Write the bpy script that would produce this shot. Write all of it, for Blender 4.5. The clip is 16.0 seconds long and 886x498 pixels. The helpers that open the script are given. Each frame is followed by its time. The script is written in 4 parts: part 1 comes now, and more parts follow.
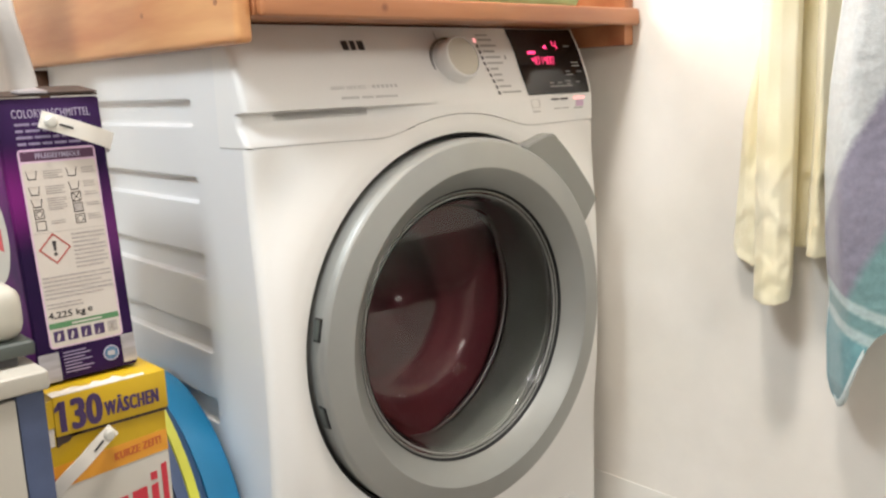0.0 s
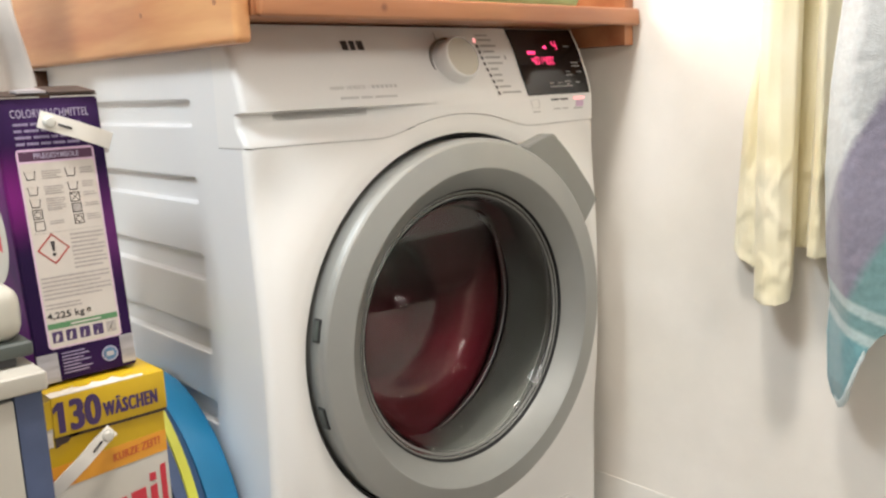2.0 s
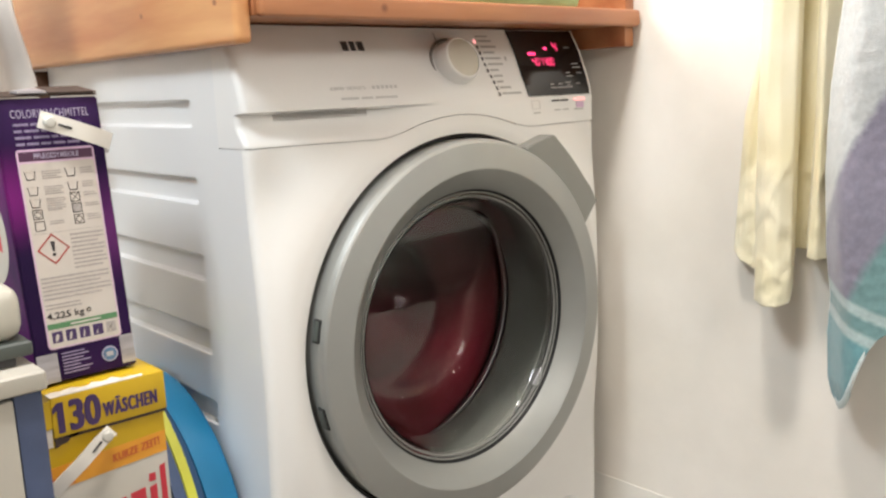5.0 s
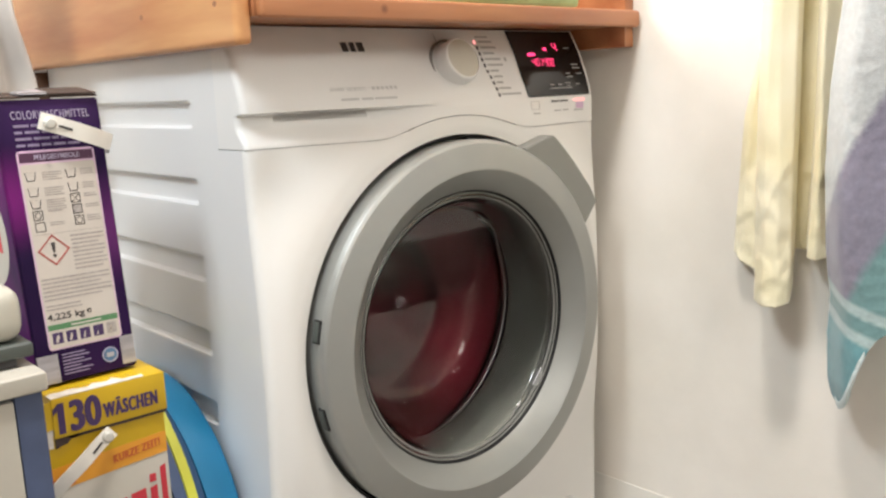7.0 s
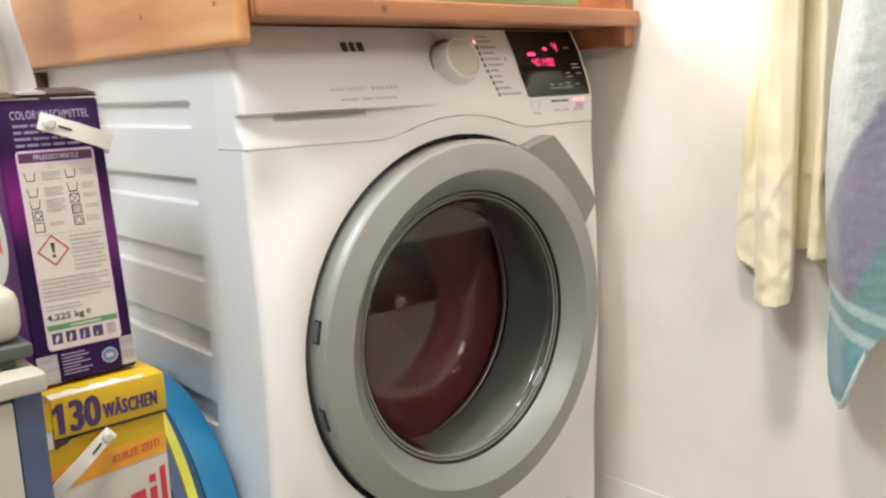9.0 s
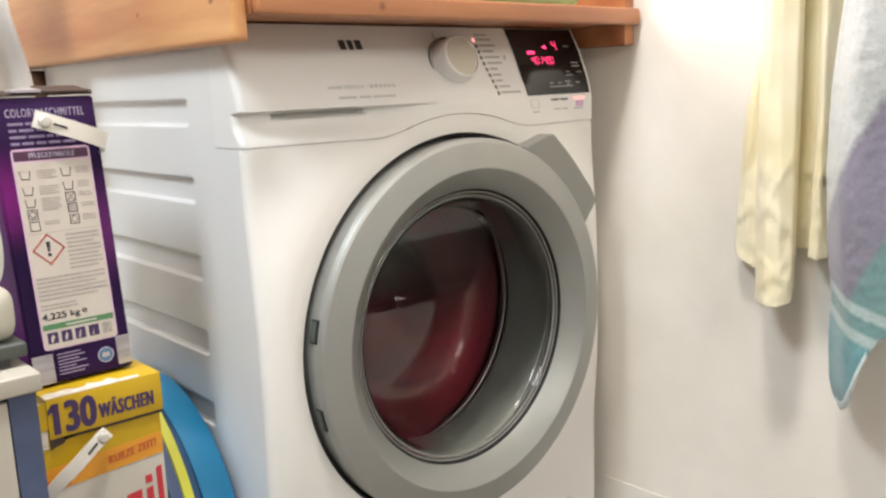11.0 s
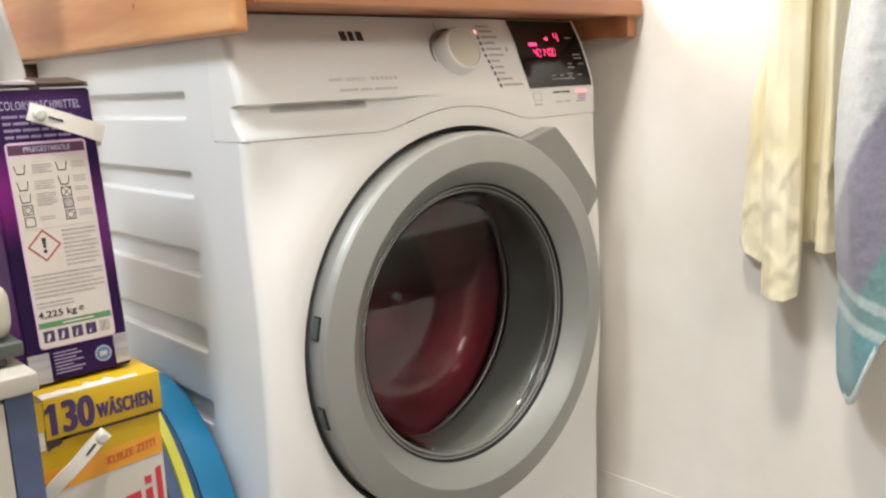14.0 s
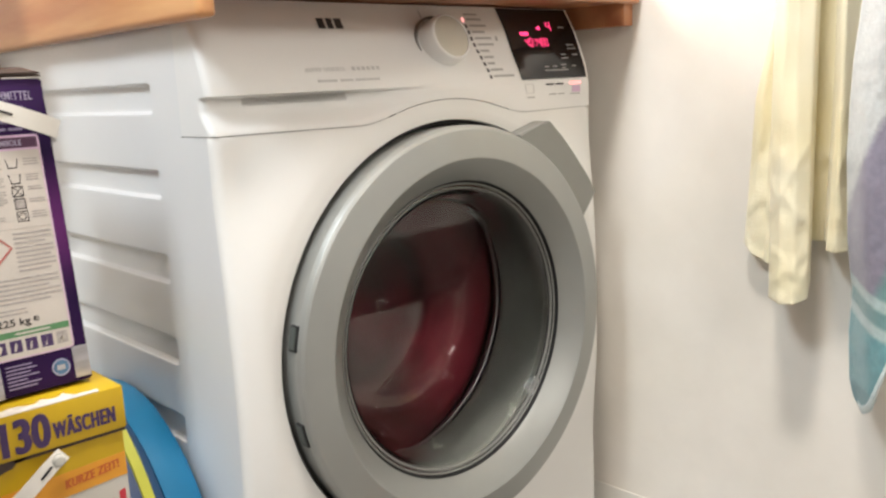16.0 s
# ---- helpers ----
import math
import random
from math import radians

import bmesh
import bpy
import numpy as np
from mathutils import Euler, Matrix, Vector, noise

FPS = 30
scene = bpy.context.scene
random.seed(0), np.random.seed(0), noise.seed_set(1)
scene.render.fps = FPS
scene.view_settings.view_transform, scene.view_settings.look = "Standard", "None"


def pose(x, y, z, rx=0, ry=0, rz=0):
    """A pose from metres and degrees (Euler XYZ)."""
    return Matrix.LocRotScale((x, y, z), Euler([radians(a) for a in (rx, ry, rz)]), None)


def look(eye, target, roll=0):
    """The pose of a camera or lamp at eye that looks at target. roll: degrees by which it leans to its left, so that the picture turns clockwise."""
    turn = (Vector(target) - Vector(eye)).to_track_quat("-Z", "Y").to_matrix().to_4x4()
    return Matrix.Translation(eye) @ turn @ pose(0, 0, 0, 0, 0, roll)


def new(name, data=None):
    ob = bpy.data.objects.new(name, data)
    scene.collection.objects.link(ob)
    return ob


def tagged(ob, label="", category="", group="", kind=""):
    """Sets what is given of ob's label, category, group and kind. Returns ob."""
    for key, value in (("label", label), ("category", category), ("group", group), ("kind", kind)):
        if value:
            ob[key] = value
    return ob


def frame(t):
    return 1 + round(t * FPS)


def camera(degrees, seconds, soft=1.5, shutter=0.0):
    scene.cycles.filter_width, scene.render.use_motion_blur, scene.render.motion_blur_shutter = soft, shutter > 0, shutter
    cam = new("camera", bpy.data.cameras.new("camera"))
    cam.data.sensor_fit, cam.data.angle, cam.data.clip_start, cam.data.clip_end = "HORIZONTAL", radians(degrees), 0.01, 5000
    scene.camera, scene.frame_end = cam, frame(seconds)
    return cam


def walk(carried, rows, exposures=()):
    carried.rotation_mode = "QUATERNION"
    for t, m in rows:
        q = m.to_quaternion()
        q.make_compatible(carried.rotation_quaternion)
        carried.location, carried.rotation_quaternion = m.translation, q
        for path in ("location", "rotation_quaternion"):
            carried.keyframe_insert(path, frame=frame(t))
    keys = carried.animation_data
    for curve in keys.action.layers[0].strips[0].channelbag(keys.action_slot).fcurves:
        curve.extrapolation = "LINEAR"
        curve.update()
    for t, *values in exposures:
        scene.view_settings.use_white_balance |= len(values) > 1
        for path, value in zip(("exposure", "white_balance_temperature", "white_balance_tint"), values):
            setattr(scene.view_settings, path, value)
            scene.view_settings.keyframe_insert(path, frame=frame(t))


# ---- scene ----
cam = camera(53.5, 16.0, 2.4, 0.5)
PATH = [
    (0, (-0.487, -0.86, 0.778), (0.822, 0.605, 0.408), -2.3),
    (0.5, (-0.486, -0.858, 0.775), (0.825, 0.608, 0.408), -2.3),
    (1, (-0.484, -0.858, 0.777), (0.826, 0.607, 0.408), -2.3),
    (1.5, (-0.483, -0.859, 0.776), (0.825, 0.608, 0.409), -2.3),
    (2, (-0.485, -0.859, 0.777), (0.824, 0.607, 0.409), -2.3),
    (2.5, (-0.485, -0.86, 0.777), (0.823, 0.607, 0.41), -2.3),
    (3, (-0.484, -0.861, 0.775), (0.824, 0.608, 0.412), -2.3),
    (3.5, (-0.484, -0.859, 0.776), (0.825, 0.609, 0.411), -2.3),
    (4, (-0.484, -0.86, 0.774), (0.824, 0.609, 0.412), -2.3),
    (6.5, (-0.485, -0.859, 0.777), (0.825, 0.608, 0.412), -2.2),
    (7, (-0.485, -0.86, 0.776), (0.824, 0.608, 0.413), -2.3),
    (7.5, (-0.485, -0.86, 0.776), (0.823, 0.608, 0.414), -2.3),
    (8, (-0.485, -0.859, 0.776), (0.825, 0.608, 0.413), -2.3),
    (8.5, (-0.485, -0.858, 0.777), (0.825, 0.608, 0.412), -2.2),
    (9, (-0.484, -0.859, 0.777), (0.825, 0.609, 0.412), -2.3),
    (11.5, (-0.476, -0.854, 0.772), (0.831, 0.616, 0.408), -2.3),
    (12, (-0.473, -0.849, 0.769), (0.837, 0.619, 0.407), -2.3),
    (12.5, (-0.466, -0.846, 0.775), (0.843, 0.62, 0.404), -2.3),
    (13, (-0.464, -0.846, 0.773), (0.852, 0.613, 0.399), -2.4),
    (13.5, (-0.47, -0.84, 0.773), (0.846, 0.619, 0.399), -2.4),
    (14, (-0.477, -0.833, 0.771), (0.844, 0.621, 0.396), -2.4),
    (14.5, (-0.479, -0.833, 0.766), (0.843, 0.621, 0.396), -2.4),
    (15, (-0.469, -0.831, 0.765), (0.852, 0.623, 0.391), -2.3),
    (15.5, (-0.457, -0.815, 0.765), (0.87, 0.632, 0.384), -2.3),
    (16, (-0.427, -0.784, 0.759), (0.91, 0.656, 0.385), -2.7),
]
walk(cam, [(t, look(eye, target, roll)) for t, eye, target, roll in PATH])

# ---- world and lights ----
world = bpy.data.worlds.new("world")
scene.world = world
world.use_nodes = True
wbg = world.node_tree.nodes["Background"]
sky = world.node_tree.nodes.new("ShaderNodeTexSky")
sky.sky_type, sky.sun_disc = "NISHITA", False
sky.sun_elevation, sky.sun_rotation = radians(35), radians(250)
world.node_tree.links.new(sky.outputs[0], wbg.inputs[0])
wbg.inputs[1].default_value = 0.06


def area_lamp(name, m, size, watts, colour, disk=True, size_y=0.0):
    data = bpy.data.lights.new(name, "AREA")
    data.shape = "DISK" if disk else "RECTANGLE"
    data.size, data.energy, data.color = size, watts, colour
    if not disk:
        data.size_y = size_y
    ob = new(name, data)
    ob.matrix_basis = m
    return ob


# warm ceiling lamp, added warm fill, white lamp inside shelf, cool white ceiling lamp
area_lamp("warm_lamp_light", look((-0.12, -0.43, 2.33), (-0.12, -0.43, 0)), 0.26, 29.5, (1.0, 0.943, 0.880))
# no lamp known here: it lifts the machine's front from the camera side
area_lamp("warm_lamp_light", look((-0.85, -2.75, 2.05), (-0.2, -1.2, 0.4)), 0.80, 26.5, (1.0, 0.95, 0.895))
area_lamp("shelf_lamp_light", look((0.18, 0.60, 1.48), (0.60, -0.25, 0.88)), 0.44, 15.0, (0.98, 0.98, 0.98))
area_lamp("cool_lamp_light", look((-1.12, -0.20, 2.15), (-0.45, 0.12, 0.3)), 0.50, 31.0, (0.84, 0.93, 1.0))

# ---- materials ----


def mat(name, base, rough=0.5, metal=0.0, var=0.06, scale=30.0, bump=0.05, bscale=350.0, coat=0.0, stretch=(1, 1, 1),
        second=None, stain=0.0, sheen=0.0):
    m = bpy.data.materials.new(name)
    m.use_nodes = True
    nt = m.node_tree
    b = nt.nodes["Principled BSDF"]
    tc = nt.nodes.new("ShaderNodeTexCoord")
    mp = nt.nodes.new("ShaderNodeMapping")
    mp.inputs["Scale"].default_value = stretch
    nt.links.new(tc.outputs["Object"], mp.inputs["Vector"])
    n1 = nt.nodes.new("ShaderNodeTexNoise")
    n1.inputs["Scale"].default_value, n1.inputs["Detail"].default_value = scale, 5.0
    nt.links.new(mp.outputs[0], n1.inputs["Vector"])
    ramp = nt.nodes.new("ShaderNodeValToRGB")
    lo = second or tuple(c * (1 - var) for c in base)
    hi = base if second else tuple(min(1.0, c * (1 + var)) for c in base)
    ramp.color_ramp.elements[0].position, ramp.color_ramp.elements[1].position = 0.32, 0.68
    ramp.color_ramp.elements[0].color, ramp.color_ramp.elements[1].color = (*lo, 1), (*hi, 1)
    nt.links.new(n1.outputs["Fac"], ramp.inputs[0])
    colour = ramp.outputs[0]
    if stain:
        n3 = nt.nodes.new("ShaderNodeTexNoise")
        n3.inputs["Scale"].default_value, n3.inputs["Detail"].default_value = 4.0, 6.0
        nt.links.new(tc.outputs["Object"], n3.inputs["Vector"])
        r3 = nt.nodes.new("ShaderNodeValToRGB")
        r3.color_ramp.elements[0].position, r3.color_ramp.elements[1].position = 0.35, 0.6
        r3.color_ramp.elements[0].color = (1 - stain, 1 - stain * 1.1, 1 - stain * 1.5, 1)
        r3.color_ramp.elements[1].color = (1, 1, 1, 1)
        nt.links.new(n3.outputs["Fac"], r3.inputs[0])
        mx = nt.nodes.new("ShaderNodeMixRGB")
        mx.blend_type = "MULTIPLY"
        mx.inputs[0].default_value = 1.0
        nt.links.new(colour, mx.inputs[1])
        nt.links.new(r3.outputs[0], mx.inputs[2])
        colour = mx.outputs[0]
    nt.links.new(colour, b.inputs["Base Color"])
    b.inputs["Metallic"].default_value = metal
    rr = nt.nodes.new("ShaderNodeMapRange")
    rr.inputs["To Min"].default_value, rr.inputs["To Max"].default_value = rough * 0.85, min(1, rough * 1.15)
    nt.links.new(n1.outputs["Fac"], rr.inputs[0])
    nt.links.new(rr.outputs[0], b.inputs["Roughness"])
    b.inputs["Coat Weight"].default_value = coat
    b.inputs["Coat Roughness"].default_value = 0.15
    if sheen:
        b.inputs["Sheen Weight"].default_value = sheen
    if bump:
        n2 = nt.nodes.new("ShaderNodeTexNoise")
        n2.inputs["Scale"].default_value, n2.inputs["Detail"].default_value = bscale, 3.0
        nt.links.new(mp.outputs[0], n2.inputs["Vector"])
        bp = nt.nodes.new("ShaderNodeBump")
        bp.inputs["Strength"].default_value, bp.inputs["Distance"].default_value = bump, 0.002
        nt.links.new(n2.outputs["Fac"], bp.inputs["Height"])
        nt.links.new(bp.outputs[0], b.inputs["Normal"])
    return m


def glow(name, colour, strength):
    m = bpy.data.materials.new(name)
    m.use_nodes = True
    b = m.node_tree.nodes["Principled BSDF"]
    b.inputs["Base Color"].default_value = (*[c * 0.3 for c in colour], 1)
    b.inputs["Emission Color"].default_value = (*colour, 1)
    b.inputs["Emission Strength"].default_value = strength
    return m


def glass(name, tint=(1, 1, 1), rough=0.0):
    m = bpy.data.materials.new(name)
    m.use_nodes = True
    b = m.node_tree.nodes["Principled BSDF"]
    b.inputs["Base Color"].default_value = (*tint, 1)
    b.inputs["Transmission Weight"].default_value = 1.0
    b.inputs["Roughness"].default_value = rough
    b.inputs["IOR"].default_value = 1.44
    return m


def wood(name, stretch, light, dark):
    m = mat(name, light, 0.40, second=dark, scale=4.0, bump=0.04, bscale=60.0, coat=0.25, stretch=stretch)
    nt = m.node_tree
    b = nt.nodes["Principled BSDF"]
    old = b.inputs["Base Color"].links[0].from_socket
    tc = next(n for n in nt.nodes if n.bl_idname == "ShaderNodeTexCoord")
    v = nt.nodes.new("ShaderNodeTexVoronoi")
    v.inputs["Scale"].default_value = 7.5
    nt.links.new(tc.outputs["Object"], v.inputs["Vector"])
    r = nt.nodes.new("ShaderNodeValToRGB")
    r.color_ramp.elements[0].position, r.color_ramp.elements[1].position = 0.02, 0.05
    r.color_ramp.elements[0].color, r.color_ramp.elements[1].color = (0.35, 0.25, 0.2, 1), (1, 1, 1, 1)
    nt.links.new(v.outputs["Distance"], r.inputs[0])
    mx = nt.nodes.new("ShaderNodeMixRGB")
    mx.blend_type, mx.inputs[0].default_value = "MULTIPLY", 0.8
    nt.links.new(old, mx.inputs[1])
    nt.links.new(r.outputs[0], mx.inputs[2])
    nt.links.new(mx.outputs[0], b.inputs["Base Color"])
    return m


M_WALL = mat("wall_paint", (0.805, 0.757, 0.690), 0.75, var=0.025, scale=14, bump=0.12, bscale=90, stain=0.06)
M_CEIL = mat("ceiling_paint", (0.80, 0.79, 0.76), 0.85, var=0.03)
# far walls out of view, made dark so the door glass reflects less
M_DIMWALL = mat("grey_wall_paint", (0.25, 0.24, 0.225), 0.7, var=0.06, scale=10)
M_FLOOR = mat("floor_tile", (0.25, 0.23, 0.205), 0.4, var=0.12, scale=12)
M_SKIRT = mat("skirting_tile", (0.785, 0.75, 0.685), 0.6, var=0.05, scale=10, bump=0.05)
M_GROUT = mat("grout", (0.66, 0.62, 0.55), 0.9)
M_ENAMEL = mat("white_enamel", (0.80, 0.80, 0.795), 0.30, var=0.012, scale=6, bump=0.025, bscale=180, coat=0.55)
M_FRONT = mat("white_front_enamel", (0.80, 0.785, 0.755), 0.46, var=0.015, scale=6, bump=0.02, bscale=160, coat=0.08)
M_PLASTIC = mat("white_plastic", (0.79, 0.78, 0.76), 0.36, var=0.012, scale=8, bump=0.02, bscale=400)
M_KNOB = mat("knob_cap_plastic", (0.50, 0.475, 0.415), 0.33, metal=0.3, var=0.03)
M_SILVER = mat("silver_paint", (0.355, 0.360, 0.340), 0.44, metal=0.55, var=0.025, scale=25, bump=0.02, bscale=900)
# darker copy of the ring's silver: the inner bevel's shade is in it
M_SILVER2 = mat("silver_paint_shaded", (0.315, 0.318, 0.298), 0.44, metal=0.5, var=0.03, scale=25, bump=0.02, bscale=900)
M_RIM = mat("grey_ring_tone", (0.25, 0.25, 0.232), 0.35, metal=0.3, var=0.05)
M_HANDLE = mat("grey_handle_plastic", (0.27, 0.27, 0.25), 0.46, metal=0.3, var=0.03, scale=30, bump=0.03, bscale=800)
M_BLACK = mat("black_gloss", (0.010, 0.009, 0.009), 0.10, var=0.1, bump=0.0, coat=0.0)
M_GAP = mat("black_gap", (0.01, 0.01, 0.01), 0.7)
M_RUBBER = mat("grey_rubber", (0.105, 0.110, 0.100), 0.55, var=0.12, scale=18, bump=0.06)
M_STEEL = mat("drum_steel", (0.22, 0.21, 0.21), 0.5, metal=1.0, var=0.08, scale=30)
M_GLASS = glass("door_glass", (0.93, 0.93, 0.91))
M_PRINT = mat("grey_print", (0.42, 0.41, 0.40), 0.5)
M_PRINT2 = mat("pale_grey_print", (0.56, 0.55, 0.54), 0.5)
M_PRINTD = mat("dark_print", (0.035, 0.033, 0.035), 0.45)
M_RED_LED = glow("red_led", (1.0, 0.045, 0.17), 3.0)
M_LED_SOFT = glow("pink_led", (1.0, 0.35, 0.33), 1.6)
M_DIM = mat("dim_print", (0.27, 0.26, 0.25), 0.5)
# one wood as a lit and a shaded copy, light put into colour
M_WOOD_Y = wood("orange_wood_y_lit", (5, 0.6, 5), (0.74, 0.405, 0.175), (0.50, 0.185, 0.062))
M_WOOD_X = wood("orange_wood_x_shaded", (0.6, 5, 5), (0.47, 0.205, 0.088), (0.29, 0.098, 0.038))
M_KNOT = mat("wood_knot", (0.33, 0.13, 0.055), 0.45, var=0.2, scale=200)
M_WOOD_DARK = mat("dark_brown_wood", (0.10, 0.045, 0.022), 0.55, var=0.2, scale=20, stretch=(3, 3, 0.5))
M_PURPLE = mat("purple_card", (0.026, 0.007, 0.052), 0.62, second=(0.012, 0.004, 0.032), scale=9, bump=0.05, bscale=120)
M_MAGENTA = mat("magenta_card", (0.15, 0.015, 0.15), 0.6, second=(0.030, 0.006, 0.060), scale=9, bump=0.05, bscale=120)
for card in (M_PURPLE, M_MAGENTA):
    card.node_tree.nodes["Principled BSDF"].inputs["Specular IOR Level"].default_value = 0.15


def printed_glow(m, centre, radius, colour):
    """A soft round patch of another ink printed on the card."""
    nt = m.node_tree
    b = nt.nodes["Principled BSDF"]
    old = b.inputs["Base Color"].links[0].from_socket
    geo = nt.nodes.new("ShaderNodeNewGeometry")
    dist = nt.nodes.new("ShaderNodeVectorMath")
    dist.operation = "DISTANCE"
    dist.inputs[1].default_value = centre
    nt.links.new(geo.outputs["Position"], dist.inputs[0])
    mr = nt.nodes.new("ShaderNodeMapRange")
    mr.interpolation_type = "SMOOTHSTEP"
    mr.inputs["From Min"].default_value, mr.inputs["From Max"].default_value = 0.0, radius
    mr.inputs["To Min"].default_value, mr.inputs["To Max"].default_value = 0.9, 0.0
    nt.links.new(dist.outputs["Value"], mr.inputs[0])
    mx = nt.nodes.new("ShaderNodeMixRGB")
    mx.inputs[2].default_value = (*colour, 1)
    nt.links.new(mr.outputs[0], mx.inputs[0])
    nt.links.new(old, mx.inputs[1])
    nt.links.new(mx.outputs[0], b.inputs["Base Color"])


printed_glow(M_PURPLE, (-0.226, 0.085, 0.680), 0.062, (0.19, 0.016, 0.17))
printed_glow(M_PURPLE, (-0.125, 0.080, 0.640), 0.075, (0.115, 0.022, 0.125))
printed_glow(M_PURPLE, (-0.175, 0.080, 0.785), 0.085, (0.070, 0.030, 0.125))
M_LABEL = mat("label_paper", (0.60, 0.545, 0.49), 0.55, var=0.03, scale=40)
M_LABEL_EDGE = mat("label_edge_print", (0.66, 0.46, 0.62), 0.5, var=0.03)
M_LABEL_BAR = mat("label_bar_print", (0.085, 0.030, 0.070), 0.5)
M_LABEL_TEXT = mat("label_text_print", (0.40, 0.36, 0.335), 0.6, var=0.15, scale=300)
M_SYMBOL = mat("symbol_print", (0.055, 0.047, 0.05), 0.6)
M_WARN = mat("warning_red_print", (0.42, 0.09, 0.08), 0.5)
M_GREEN = mat("green_print", (0.10, 0.24, 0.11), 0.5)
M_LILAC = mat("lilac_print", (0.43, 0.38, 0.51), 0.5)
M_LILAC2 = mat("dull_lilac_print", (0.27, 0.22, 0.34), 0.5, var=0.2, scale=400)
M_FOIL = mat("silver_print", (0.52, 0.51, 0.55), 0.32, metal=0.6, var=0.2, scale=20, stretch=(1, 1, 6))
M_BADGE = mat("blue_badge_print", (0.09, 0.18, 0.30), 0.5, var=0.25, scale=150)
M_CARD = mat("brown_cardboard", (0.055, 0.035, 0.027), 0.85, var=0.2, scale=60)
M_TORN = mat("torn_card", (0.62, 0.57, 0.50), 0.9, var=0.15, scale=90, bump=0.4)
M_YELLOW = mat("yellow_card", (0.52, 0.335, 0.010), 0.40, var=0.07, scale=14, bump=0.05, bscale=120)
M_ORANGE = mat("orange_card", (0.68, 0.30, 0.03), 0.40, var=0.07, scale=14, bump=0.04)
M_CARDWHITE = mat("white_card", (0.51, 0.485, 0.43), 0.45, var=0.03, scale=14, bump=0.05)
M_NAVY_PRINT = mat("navy_print", (0.055, 0.028, 0.10), 0.45)
M_REDTEXT = mat("red_print", (0.55, 0.035, 0.055), 0.45)
M_ORTEXT = mat("orange_text_print", (0.52, 0.12, 0.03), 0.5)
M_STRAP = mat("white_strap_plastic", (0.76, 0.73, 0.67), 0.38, var=0.04)
M_STUD = mat("clear_stud_plastic", (0.58, 0.57, 0.52), 0.25, var=0.06)
M_BLUE = mat("blue_plastic", (0.015, 0.180, 0.36), 0.36, var=0.06, scale=12, bump=0.03)
M_NAVY = mat("navy_plastic", (0.042, 0.070, 0.150), 0.45, var=0.08, scale=14)
M_LIME = mat("yellow_green_plastic", (0.45, 0.45, 0.045), 0.45, var=0.06)
M_CABWHITE = mat("white_cabinet_paint", (0.43, 0.405, 0.35), 0.42, var=0.03, scale=16, bump=0.05)
M_CABBLUE = mat("blue_grey_paint", (0.058, 0.078, 0.145), 0.5, var=0.15, scale=22, bump=0.08)
M_DEVWHITE = mat("cream_plastic", (0.48, 0.46, 0.395), 0.35, var=0.02)
M_DEVGREY = mat("grey_green_plastic", (0.065, 0.075, 0.068), 0.5, var=0.1)
M_TOWELY = mat("pale_yellow_cotton", (0.83, 0.775, 0.60), 0.92, second=(0.78, 0.69, 0.44), scale=7, bump=0.35, bscale=520, sheen=0.3)
M_WHITECLOTH = mat("white_cotton", (0.47, 0.43, 0.39), 0.92, var=0.05, scale=20, bump=0.3, bscale=500, sheen=0.2)
M_SELVAGE = mat("pale_teal_selvage", (0.56, 0.64, 0.63), 0.92, var=0.1, scale=200, bump=0.4, bscale=500, sheen=0.2)
M_GREENCLOTH = mat("pale_green_cotton", (0.42, 0.58, 0.30), 0.9, var=0.12, scale=30, bump=0.4, bscale=400)
M_WASH = [mat("maroon_cotton", (0.095, 0.0035, 0.0075), 0.85, second=(0.048, 0.002, 0.004), scale=16, bump=0.0),
          mat("red_cotton", (0.190, 0.007, 0.020), 0.85, second=(0.110, 0.005, 0.011), scale=16, bump=0.0),
          mat("brown_red_cotton", (0.058, 0.006, 0.0055), 0.85, second=(0.030, 0.0035, 0.003), scale=16, bump=0.0),
          mat("rose_cotton", (0.120, 0.015, 0.022), 0.85, second=(0.065, 0.008, 0.012), scale=16, bump=0.0)]



TOWEL_Y, TOWEL_Z = -0.45, 0.38


